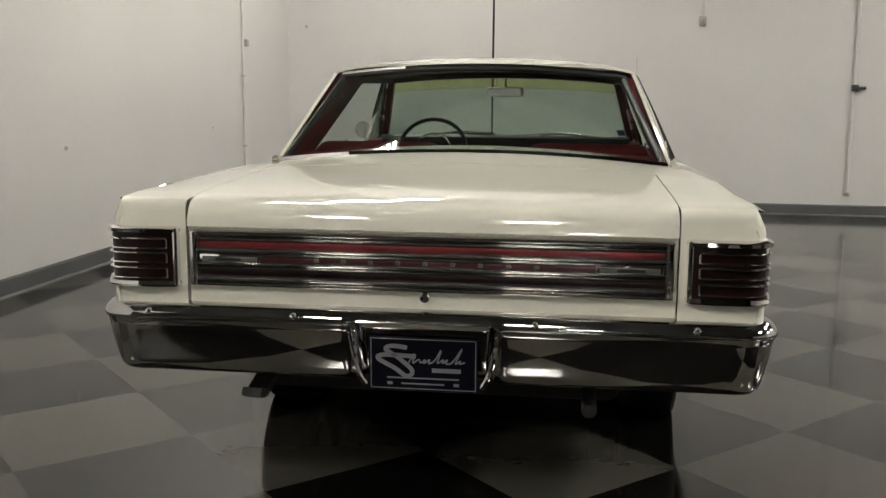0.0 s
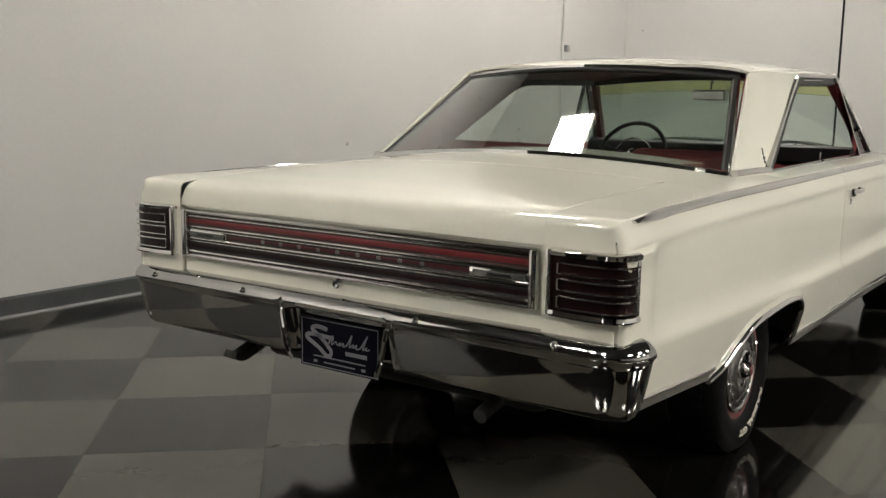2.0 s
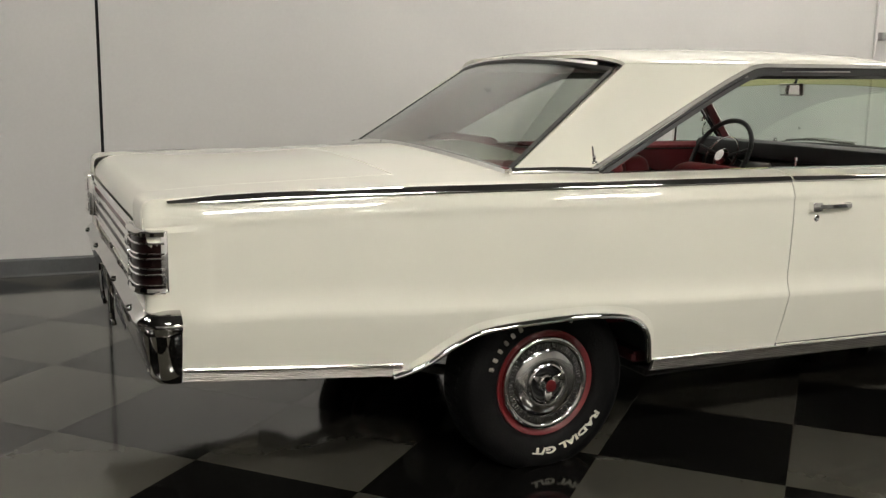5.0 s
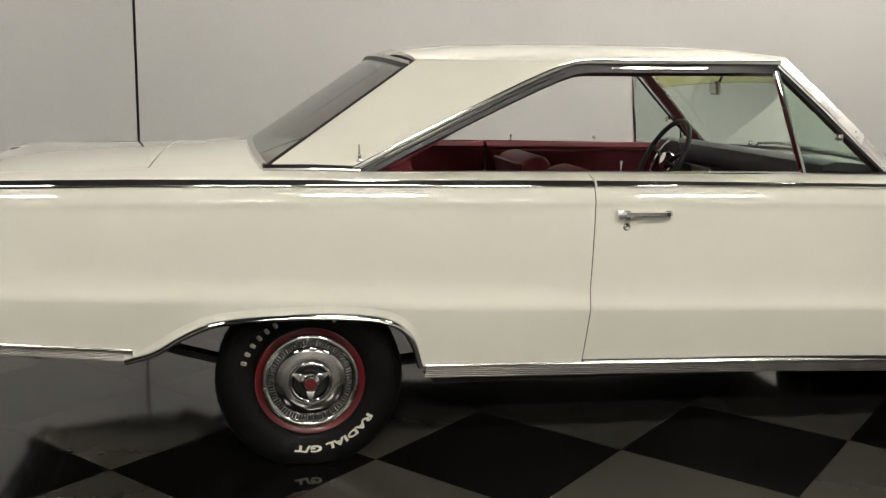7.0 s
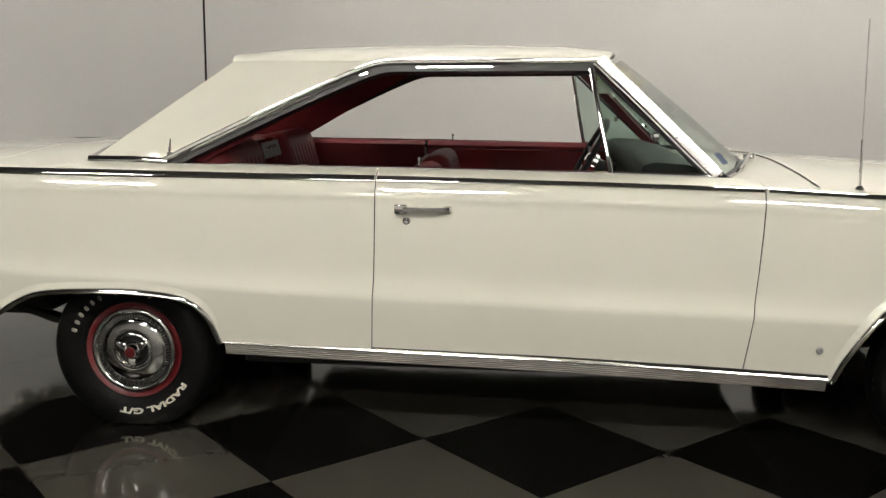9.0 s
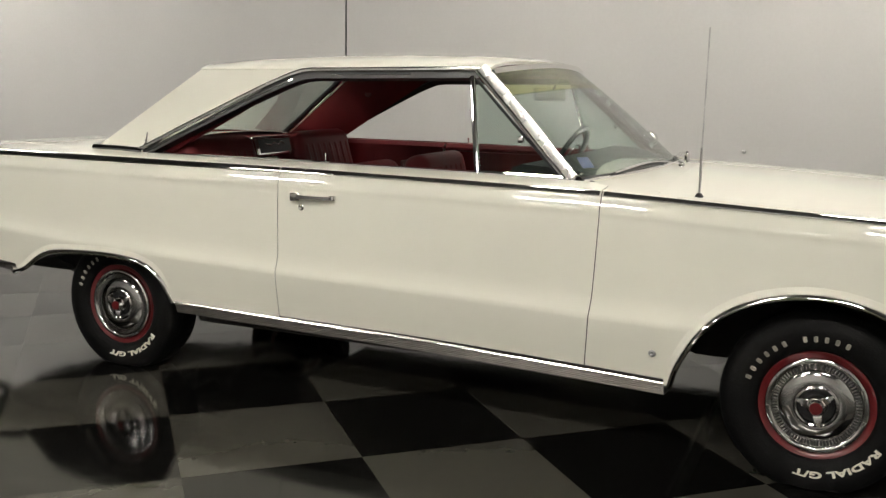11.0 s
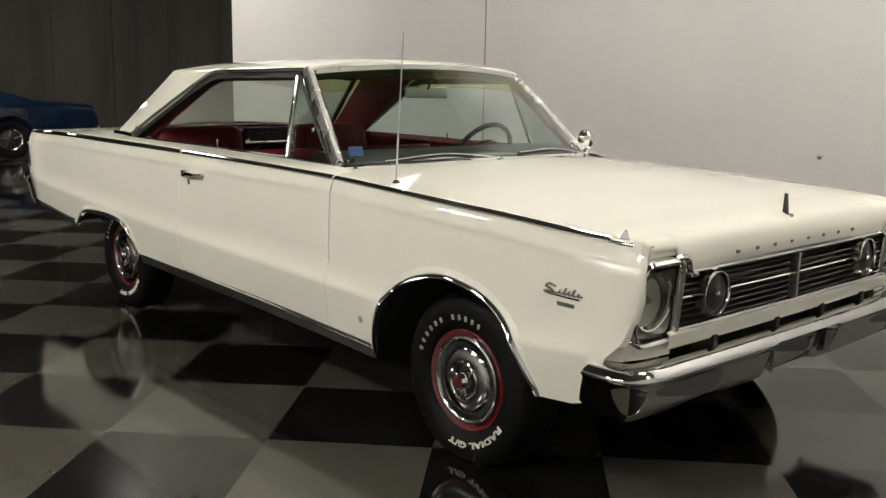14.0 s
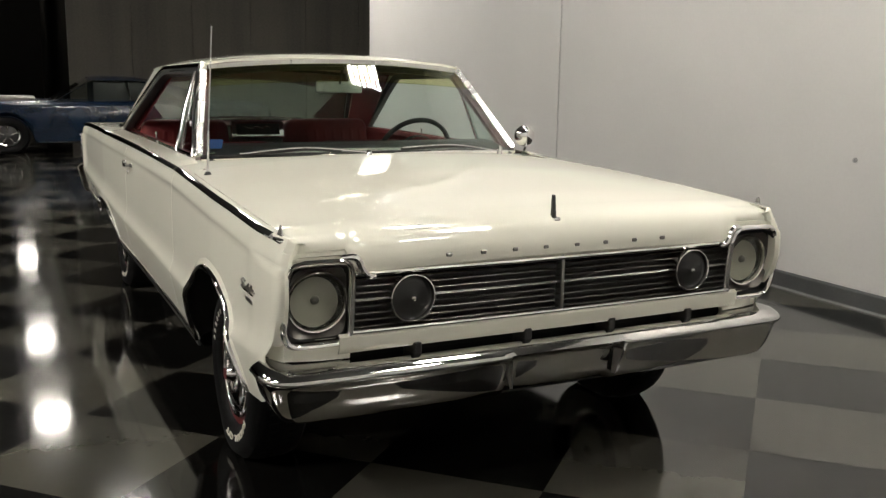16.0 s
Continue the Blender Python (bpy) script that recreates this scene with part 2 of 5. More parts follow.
def rod(a, b, r, n=10, r2=None):
    d = Vector(b) - Vector(a)
    up = (0, 0, 1) if abs(d.normalized().z) < 0.9 else (1, 0, 0)
    return sweep([a, b], circle(r, n), up, scales=[1, (r2 or r) / r])


def turned(profile, n=48, axis="x"):
    """Turns (along, radius) round an axis."""
    rows = []
    for a, r in profile:
        row = []
        for i in range(n):
            c, s = r * math.cos(2 * math.pi * i / n), r * math.sin(2 * math.pi * i / n)
            row.append((a, c, s) if axis == "x" else (c, a, s) if axis == "y" else (c, s, a))
        rows.append(row)
    return grid(rows, True)


def smooth_line(pts, n):
    """A smooth curve through points, evenly sampled."""
    pts = [Vector(p) for p in pts]
    ext = [2 * pts[0] - pts[1], *pts, 2 * pts[-1] - pts[-2]]
    out = []
    m = len(pts) - 1
    for k in range(n + 1):
        u = k / n * m
        i = min(int(u), m - 1)
        t = u - i
        a, b, c, d = ext[i], ext[i + 1], ext[i + 2], ext[i + 3]
        out.append(0.5 * ((2 * b) + (c - a) * t + (2 * a - 5 * b + 4 * c - d) * t * t + (3 * b - a - 3 * c + d) * t ** 3))
    return out


def text_geom(words, size, depth):
    """Built-in letters as a flat-lying solid in x and y, depth along z, starting at x = 0."""
    cu = bpy.data.curves.new("letters", "FONT")
    cu.body, cu.size, cu.extrude = words, size, depth / 2
    cu.resolution_u = 3
    cu.offset = size * 0.035
    ob = new("letters", cu)
    dg = bpy.context.evaluated_depsgraph_get()
    me = bpy.data.meshes.new_from_object(ob.evaluated_get(dg))
    out = [tuple(v.co) for v in me.vertices], [tuple(p.vertices) for p in me.polygons]
    bpy.data.objects.remove(ob)
    bpy.data.curves.remove(cu)
    bpy.data.meshes.remove(me)
    return out


def lerp(t, xs, ys):
    return float(np.interp(t, xs, ys))

# ---- the room: axes turned a little against the car ----
ROOM = pose(0, 0, 0, 0, 0, -1.9)
LEFT, FRONT, RIGHT, OPEN_END, BACK, HIGH = -3.02, 5.43, 10.6, -7.45, -15.4, 4.75
FAR = -29.0


def structure(name, geom, mat, label, category, bevel=0.0, smooth=0):
    ob = new(name, mesh(name, geom[0], geom[1], mat, smooth))
    ob.matrix_world = ROOM
    if bevel:
        b = ob.modifiers.new("edges", "BEVEL")
        b.width, b.segments = bevel, 2
    return tagged(ob, label, category, kind="structure")


floor = structure("floor", box(LEFT - 6.5, RIGHT + 0.2, FAR - 0.2, FRONT + 0.8, -0.12, -0.004), JOINT, "polished grey and black checkered tile floor", "floor")
ceiling = structure("ceiling", box(LEFT - 6.5, RIGHT + 0.2, FAR - 0.2, FRONT + 0.8, HIGH, HIGH + 0.15), CEILING, "dark high showroom ceiling", "ceiling")
wall_left = structure("wall_left", join(box(LEFT - 0.2, LEFT, OPEN_END, -2.62, -0.1, HIGH), box(LEFT - 0.2, LEFT, -2.60, FRONT + 0.8, -0.1, HIGH), box(LEFT - 0.2, LEFT - 0.03, -2.63, -2.59, -0.1, HIGH)), WALLPAINT, "plain white painted panel wall", "wall")
wall_front = structure("wall_front", join(box(LEFT, -0.66, FRONT, FRONT + 0.8, -0.1, HIGH), box(-0.635, RIGHT, FRONT, FRONT + 0.8, -0.1, HIGH), box(-0.67, -0.62, FRONT + 0.03, FRONT + 0.8, -0.1, HIGH)), WALLPAINT, "plain white painted panel wall", "wall")
# Added out of view: closes the room and bounces light onto the car's side.
wall_right = structure("wall_right", box(RIGHT, RIGHT + 0.2, BACK, FRONT + 0.8, -0.1, HIGH), WALLPAINT, "added unseen white wall that closes the room and bounces light", "wall")
wall_back = structure("wall_back", join(*[box(-9.3 + 1.2 * i, -9.3 + 1.2 * i + 1.188, BACK - 0.2, BACK, -0.1, HIGH) for i in range(8)], box(-9.3, 0.28, BACK - 0.2, BACK - 0.03, -0.1, HIGH)), DARKWALL, "dark grey concrete panel wall", "wall")
# Walls closing the opening; their black stands in for unlit depth.
wall_far = structure("wall_far", join(box(0.0, RIGHT + 0.2, FAR - 0.2, FAR, -0.1, HIGH), box(0.08, 0.28, FAR, BACK - 0.2, -0.1, HIGH), box(RIGHT, RIGHT + 0.2, FAR, BACK, -0.1, HIGH)), VOID, "closing walls coloured black to stand for the hall's unlit depth", "wall")
wall_side_back = structure("wall_side_back", box(LEFT - 6.5, LEFT - 6.3, BACK, OPEN_END, -0.1, HIGH), DARKWALL, "dark grey wall", "wall")
wall_return = structure("wall_return", box(LEFT - 6.3, LEFT - 0.2, OPEN_END, OPEN_END + 0.2, -0.1, HIGH), DARKWALL, "dark grey wall", "wall")

for nm, g in (("joint_left", box(LEFT - 0.028, LEFT - 0.012, -2.62, -2.60, 0.11, HIGH)), ("joint_front", box(-0.66, -0.635, FRONT + 0.012, FRONT + 0.028, 0.11, HIGH))):
    structure(nm, g, HOLE, "black open joint between wall panels", "joint")

# rubber base with a small foot
base_sec = [(0, 0), (0.022, 0), (0.012, 0.012), (0.009, 0.10), (0.004, 0.115), (0, 0.115)]
structure("baseboard_left", ([(LEFT + a, y, z) for y in (OPEN_END, FRONT - 0.022) for a, z in base_sec], [(i, (i + 1) % 6, (i + 1) % 6 + 6, i + 6) for i in range(6)] + [tuple(range(5, -1, -1)), tuple(range(6, 12))]), BASE, "dark grey rubber wall base", "baseboard")
structure("baseboard_front", ([(x, FRONT - a, z) for x in (LEFT, RIGHT) for a, z in base_sec], [(i, (i + 1) % 6, (i + 1) % 6 + 6, i + 6) for i in range(6)] + [tuple(range(5, -1, -1)), tuple(range(6, 12))]), BASE, "dark grey rubber wall base", "baseboard")


def ceiling_light(reach, label):
    """A hanging fixture with a row of bare tubes under a folded white pan; reach is half its length."""
    lamp = new("ceiling_light")
    tagged(lamp, label, "ceiling light", "ceiling lights")
    part("housing", soft_box(-0.26, 0.26, -reach, reach, 0.04, 0.10, 0.012, 2), WHITEMETAL, lamp)
    for i in range(6):
        xx = -0.205 + 0.082 * i
        part("tube", rod((xx, 0.03 - reach, 0.014), (xx, reach - 0.03, 0.014), 0.0235, 10), TUBE, lamp)
    for yy in (0.01 - reach, reach - 0.01):
        part("tube_holder", soft_box(-0.245, 0.245, yy - 0.016, yy + 0.016, -0.010, 0.042, 0.004, 1), WHITEMETAL, lamp)
    for yy in (-0.65 * reach, 0.65 * reach):
        part("hanger", rod((0, yy, 0.11), (0, yy, HIGH - 4.45), 0.004, 6), STEEL, lamp)
    return lamp


# The 8.6 row and (-1.5, 2.0) are added to lift car side and wall.
long_spots = [(5.2, 2.62), (5.2, -0.65), (5.25, -4.0), (8.6, 1.3), (8.6, -1.85), (-1.33, -6.8), (0.33, -7.0), (-1.5, 2.0), (-6.2, -10.5)]
# (-1.4, 4.3) is added to light nose and front wall; no known fixture.
short_spots = [(-1.47, -0.78), (-1.4, 4.3), (1.08, -11.75), (1.08, -16.9), (1.12, -26.5)]
for reach, label, spots in ((0.61, "long white fluorescent fixture with bare tubes under the ceiling", long_spots), (0.36, "short white fluorescent fixture with bare tubes under the ceiling", short_spots)):
    first = ceiling_light(reach, label)
    first.matrix_world = ROOM @ pose(spots[0][0], spots[0][1], 4.45)
    for x, y in spots[1:]:
        copy_thing(first, ROOM @ pose(x, y, 4.45))

# ---- the white hardtop: y runs to its nose, x to its passenger side, the middle of its wheelbase at 0 ----
car = new("car")
tagged(car, "cream-white two-door hardtop car with red interior and chrome trim", "car")

WIDE_Y, WIDE_X = (-2.74, -2.6, -1.5, -0.5, 0.74, 1.5, 2.0, 2.25), (0.892, 0.902, 0.918, 0.922, 0.928, 0.945, 0.945, 0.925)
BELT_Y, BELT_Z = (-2.74, -2.6, -2.0, -0.55, 0.2, 0.74, 1.1, 1.7, 2.2), (0.944, 0.950, 0.957, 0.955, 0.950, 0.942, 0.928, 0.905, 0.878)
CREASE_Y, CREASE_Z = (-2.7, -1.85, -1.0, -0.48, 0.1, 0.7, 1.0, 1.78, 2.11, 2.2), (0.628, 0.59, 0.552, 0.538, 0.526, 0.512, 0.508, 0.507, 0.538, 0.545)


def half(y):
    return lerp(y, WIDE_Y, WIDE_X)


def belt(y):
    return lerp(y, BELT_Y, BELT_Z)


def crease(y):
    return lerp(y, CREASE_Y, CREASE_Z)


def side_in(y, z):
    """How far the side lies inside the half width at this height."""
    c, b = crease(y), belt(y)
    zs = [c - 0.30, c - 0.19, c - 0.10, c - 0.03, c, c + 0.012, c + 0.030, c + 0.050, c + 0.085, c + 0.13, b - 0.13, b - 0.085, b - 0.070, b - 0.062, b - 0.050, b - 0.038, b - 0.028, b - 0.012, b]
    k = min(1.0, max(0.0, (y + 2.64) / 0.10)) * min(1.0, max(0.35, (2.21 - y) / 0.25))
    deep = [0.072, 0.042, 0.0205, 0.0050, 0, 0.0042 * k, 0.0105 * k, 0.0165 * k, 0.0192 * k, 0.0172 * k, 0.0160 * k, 0.0195 * k, 0.0172, 0.0182, 0.0225, 0.0277, 0.0325, 0.0395, 0.046]
    return lerp(z, zs, deep)


def side_x(y, z):
    return half(y) - side_in(y, z)


REAR_ARCH = smooth_line([(0, -2.045, 0.392), (0, -1.955, 0.422), (0, -1.855, 0.482), (0, -1.752, 0.520), (0, -1.562, 0.535), (0, -1.386, 0.536), (0, -1.235, 0.515), (0, -1.155, 0.455), (0, -1.115, 0.345)], 40)
FRONT_ARCH = smooth_line([(0, 1.00, 0.285), (0, 1.03, 0.38), (0, 1.11, 0.515), (0, 1.235, 0.610), (0, 1.425, 0.658), (0, 1.62, 0.630), (0, 1.755, 0.540), (0, 1.845, 0.40), (0, 1.865, 0.345)], 40)


def low_edge(y):
    """The side's lower edge, over the bright sill strips and the wheel arches."""
    if REAR_ARCH[0].y <= y <= REAR_ARCH[-1].y:
        return lerp(y, [p.y for p in REAR_ARCH], [p.z for p in REAR_ARCH])
    if FRONT_ARCH[0].y <= y <= FRONT_ARCH[-1].y:
        return lerp(y, [p.y for p in FRONT_ARCH], [p.z for p in FRONT_ARCH])
    return lerp(y, (-2.74, -2.65, -2.045, -1.10, 0.1, 0.99, 1.88, 2.03, 2.12, 2.20, 2.25), (0.485, 0.478, 0.42, 0.345, 0.325, 0.294, 0.345, 0.36, 0.47, 0.575, 0.58))


def rear_top(x, y):
    """The rear deck's height."""
    edge = belt(y)
    mid = lerp(y, (-2.74, -2.7, -2.5, -2.13, -1.7, -1.4), (0.930, 0.944, 0.966, 0.990, 1.022, 1.035))
    f = max(0.0, 1 - (abs(x) / (half(y) - 0.03)) ** 2)
    return edge + (mid - edge) * f


def hood_top(x, y):
    edge = belt(y)
    mid = lerp(y, (0.6, 0.95, 1.4, 1.9, 2.15), (0.992, 0.985, 0.962, 0.925, 0.895))
    f = max(0.0, 1 - (abs(x) / (half(y) - 0.03)) ** 2)
    return edge + (mid - edge) * f


def side_column(y, inner, lift=0.0):
    """One upright line of the outer skin, from the lower edge over the shoulder to the inner edge of the top."""
    lo, c, b = low_edge(y) + lift, crease(y), belt(y)
    zs = [c - 0.25, c - 0.19, c - 0.14, c - 0.10, c - 0.06, c - 0.03, c - 0.012, c, c + 0.012, c + 0.03, c + 0.05, c + 0.085, c + 0.12, c + 0.17, b - 0.13, b - 0.10, b - 0.085, b - 0.077, b - 0.070, b - 0.066, b - 0.062, b - 0.056, b - 0.050, b - 0.044, b - 0.038, b - 0.033, b - 0.028, b - 0.020, b - 0.012, b - 0.006, b]
    zs = [lo if z < lo + 0.014 else z for z in zs]
    col = [(side_x(y, z), y, z) for z in zs]
    top = rear_top if y < 0 else hood_top
    x0 = half(y) - 0.046
    for k in range(1, 9):
        x = x0 + (inner - x0) * k / 8
        col.append((x, y, top(x, y) if not -1.35 < y < 0.7 else b + 0.020 * (k / 8) ** 0.7))
    return col


def seamed(geom):
    """Bends the upright seams: both ends of the door sweep rearwards towards the sill."""
    out = []
    for x, y, z in geom[0]:
        low = min(1.0, max(0.0, (0.93 - z) / 0.60))
        ahead = max(0.0, 1 - abs(y - 0.7397) / 0.24)
        behind = max(0.0, 1 - abs(y + 0.553) / 0.30)
        out.append((x, y - 0.034 * low ** 1.7 * ahead - 0.016 * low ** 2 * behind, z))
    return out, geom[1]


def spread(a, b, n):
    return [a + (b - a) * i / n for i in range(n + 1)]


def tidy(ys):
    ys = sorted(ys)
    out = [ys[0]]
    for y in ys[1:]:
        if y - out[-1] > 0.002:
            out.append(y)
    return out


def quarter_inner(y):
    return lerp(y, (-2.74, -1.66, -1.36, -0.5), (0.669, 0.672, 0.80, 0.80))


def fender_inner(y):
    return lerp(y, (0.74, 0.90, 0.96), (0.80, 0.81, 0.868)) if y < 0.96 else half(y) - 0.062


quarter_ys = tidy(spread(-2.70, -2.56, 8) + spread(-2.56, REAR_ARCH[0].y - 0.003, 8) + [p.y for p in REAR_ARCH] + spread(REAR_ARCH[-1].y + 0.003, -0.5555, 8))
fender_ys = tidy(spread(0.7415, FRONT_ARCH[0].y - 0.003, 5) + [p.y for p in FRONT_ARCH] + spread(FRONT_ARCH[-1].y + 0.003, 2.205, 10))
BOTH_SIDES = ((1, "passenger"), (-1, "driver"))


def tail_roll(ys):
    """Rolls the quarter's end inwards towards the tail."""
    rows = []
    for y, d in ys:
        rows.append([(x - d * min(1.0, max(0.0, (x - 0.70) / 0.15)), y, z - (d * (z - 0.86) / 0.08 if z > 0.86 else 0)) for x, _, z in fuller(side_column(-2.70, 0.669))])
    return rows


def tail_swell(y, z):
    """How far the shoulder swells out to stand upright over the tail lamp."""
    k = min(1.0, max(0.0, (-2.38 - y) / 0.30))
    return k * k * (3 - 2 * k) * lerp(z, (0.82, 0.86, 0.88, 0.90, 0.93), (0.0, 0.005, 0.011, 0.015, 0.015))


def fuller(col):
    return [(x + tail_swell(y, z) * min(1.0, max(0.0, (x - 0.72) / 0.11)), y, z) for x, y, z in col]


def prow(rows):
    """Shapes the fender's leading edge: furthest ahead at lamp height, swept back towards the bumper."""
    out = []
    for r in rows:
        k = max(0.0, (r[0][1] - 2.10) / 0.115)
        out.append([(x - 0.010 * max(0.0, k - 0.9) * 10, y + k * lerp(z, (0.53, 0.56, 0.60, 0.66, 0.72, 0.78, 0.85, 0.90), (-0.060, -0.040, -0.014, 0.012, 0.026, 0.023, 0.008, 0.0)), z - (0.008 if z > 0.84 and k > 0.97 else 0)) for x, y, z in r])
    last = out[-1]
    for dx, dy in ((0.008, 0.003), (0.020, -0.003), (0.026, -0.030)):
        out.append([(x - dx, y + dy, z - (dx * 0.4 if z > 0.84 else 0)) for x, y, z in last])
    return out


ARCH_LIP = [(-0.010, -0.012), (-0.008, 0.002), (-0.003, 0.0085), (0.003, 0.0105), (0.009, 0.0085), (0.0125, 0.003), (0.0125, -0.006), (0.006, -0.012)]

for s, _ in BOTH_SIDES:
    rows = tail_roll(((-2.743, 0.022), (-2.741, 0.015), (-2.736, 0.009), (-2.728, 0.004), (-2.716, 0.001)))
    quarter = part("quarter_panel", flip(seamed(grid(rows + [fuller(side_column(y, quarter_inner(y))) for y in quarter_ys])), s), PAINT, car, solid=0.003)
    door = part("door", flip(seamed(grid([side_column(y, 0.80, 0.018) for y in spread(-0.5518, 0.7378, 22)])), s), PAINT, car, solid=0.003)
    fender = part("front_fender", flip(seamed(grid(prow([side_column(y, fender_inner(y)) for y in fender_ys + [2.215]]))), s), PAINT, car, solid=0.003)
    part("rocker_panel", flip(grid([[(side_x(y, low_edge(y) + h) - d, y, low_edge(y) + h) for h, d in ((-0.002, 0), (0.006, 0), (0.0095, 0.001), (0.011, 0.012))] for y in spread(-0.558, 0.745, 12)]), s), PAINT, car, solid=0.002)
    part("door_sill_seam", flip(grid([[(side_x(y, low_edge(y) + h) - 0.009, y, low_edge(y) + h) for h in (0.008, 0.026)] for y in spread(-0.553, 0.741, 12)]), s), HOLE, car)
    # lower rocker behind the strips
    part("rocker", flip(grid([[(side_x(y, 0.36) - 0.004, y, low_edge(y) + 0.02), (side_x(y, 0.30) - 0.03, y, low_edge(y) - 0.045), (0.74, y, low_edge(y) - 0.06)] for y in spread(-1.09, 0.985, 8)]), s), UNDER, car, solid=0.004)
    # bright ribbed strips
    for a, b, name in ((-1.10, 0.985, "sill_moulding"), (-2.655, -2.02, "rear_sill_moulding")):
        rows = []
        for y in spread(a, b, 12):
            h = 0.046 if a > -2 else 0.036
            cut = 0.012 * max(0, 1 - abs(y - b) / 0.03)
            zt = low_edge(y) + 0.003 if a > -2 else lerp(y, (-2.655, -1.985), (0.480, 0.423))
            row = []
            for k in range(0, 13):
                z = zt - h * k / 12
                ridge = 0.010 if k in (0, 1) else (0.0055 if k % 2 else 0.003)
                row.append((side_x(y, zt) + ridge - 0.016 * k / 12, y, z))
            row += [(side_x(y, zt) - 0.02, y, zt - h), (side_x(y, zt) - 0.012, y, zt)]
            rows.append(row)
        part(name, flip(grid(rows, True, True), s), SILLMETAL, car, "ribbed dull metal strip", smooth=20)
        part("sill_strip_edge", flip(sweep([(side_x(y, low_edge(y)) + 0.006, y, (low_edge(y) + 0.004) if a > -2 else lerp(y, (-2.655, -1.985), (0.484, 0.427))) for y in spread(a, b, 10)], circle(0.005, 6)), s), BRIGHTTRIM, car)
    # chrome lips of the wheel arches, and the dark wheel houses
    for arch, c in ((REAR_ARCH, -1.473), (FRONT_ARCH, 1.473)):
        flare = []
        for i, p in enumerate(arch):
            d = (arch[min(len(arch) - 1, i + 1)] - arch[max(0, i - 1)]).normalized()
            n = Vector((0, -d.z, d.y))
            k = min(1.0, i / 6, (len(arch) - 1 - i) / 6)
            flare.append([(side_x(p.y + n.y * w, p.z + n.z * w) + o * k - 0.002 * (1 - k), p.y + n.y * w, p.z + n.z * w) for w, o in ((0, 0.0070), (0.008, 0.0064), (0.016, 0.0042), (0.024, 0.0018), (0.030, 0.0004), (0.036, -0.002))])
        part("arch_flare", flip(grid(flare), s), PAINT, car, solid=0.002)
        line = [(f[0][0] + 0.002, f[0][1], f[0][2]) for f in flare]
        part("arch_moulding", flip(sweep(line, ARCH_LIP, (1, 0, 0)), s), CHROME, car, "bright wheel arch trim")
        inner = [[(side_x(p.y, p.z) - 0.004 - d, p.y + (p.y - c) * 0.02 * k, p.z + 0.012 * k) for k, d in ((0, 0), (1, 0.02), (2, 0.06), (2, 0.36))] for p in arch]
        part("wheel_house", flip(grid(inner), s), UNDER, car, solid=0.004)
    # belt spear: bright edges round a dark strip
    for a, b in ((-2.685, -0.558), (-0.548, 0.734), (0.748, 2.11)):
        rows = []
        for y in spread(a, b, 16):
            t = min(1, max(0.3, (y + 2.70) / 0.10)) * lerp(y, (-2.6, -0.6, 0.0), (1.35, 1.2, 1.0))
            z = belt(y) - 0.006
            x = half(y) - 0.033 + 1.3 * tail_swell(y, z)
            rows.append([(x - 0.012, y, z - 0.0105 * t), (x + 0.003, y, z - 0.0100 * t), (x + 0.0055, y, z - 0.0070 * t), (x + 0.0045, y, z - 0.0030 * t), (x - 0.001, y, z + 0.0015 * t), (x - 0.007, y, z + 0.0055 * t), (x - 0.013, y, z + 0.0070 * t), (x - 0.020, y, z + 0.004)])
        part("belt_moulding", flip(grid(rows, True, True), s), CHROME, car, "chrome beltline strip")
    # upright ornament at the fender's tip
    part("fender_ornament", flip(grid([[(0.884 + a * w, 2.150 + d * q, z) for a, d in ((-1, -1), (-0.5, 1), (0.5, 1), (1, -1))] for z, w, q in ((0.866, 0.008, 0.026), (0.878, 0.0070, 0.020), (0.890, 0.005, 0.012), (0.904, 0.0035, 0.007), (0.909, 0.002, 0.004))], True, True), s), CHROME, car, "small upright chrome fin", bevel=0.0015)
    part("belt_tip", flip(soft_box(0.872, 0.902, 2.098, 2.190, 0.862, 0.876, 0.006, 3), s), CHROME, car)

# deck, lid and tail
part("tulip_panel", grid([[(x, y, rear_top(x, y)) for x in spread(-0.675, 0.675, 16)] for y in spread(-1.975, -1.40, 8)]), PAINT, car, solid=0.003)
lid_rows = []
for y, d in [(-2.744, 0.075), (-2.738, 0.050), (-2.728, 0.028), (-2.712, 0.012), (-2.69, 0.004)] + [(y, 0) for y in spread(-2.66, -1.98, 14)]:
    lid_rows.append([(x, y, rear_top(x, max(y, -2.69)) - d) for x in spread(-0.667, 0.667, 24)])
trunk = part("trunk_lid", grid(lid_rows), PAINT, car, solid=0.003)
part("tail_panel", join(box(-0.667, 0.667, -2.734, -2.70, 0.60, 0.872)), PAINT, car, bevel=0.004)
for s, _ in BOTH_SIDES:
    rim = [p for p in tail_roll(((-2.743, 0.022),))[0] if p[2] > 0.895]
    reach = max(p[0] for p in rim) - 0.669
    rows = [rim] + [[(0.669 + (x - 0.669) * w / reach, -2.7455, z - 0.010 if h is None else h) for x, _, z in rim] for w, h in ((reach, None), (0.195, 0.865), (0.195, 0.70), (0.195, 0.55))]
    part("quarter_end", flip(grid(rows), s), PAINT, car, solid=0.003)
    part("quarter_backing", flip(box(0.673, 0.876, -2.740, -2.700, 0.55, 0.89), s), PAINT, car, bevel=0.004)
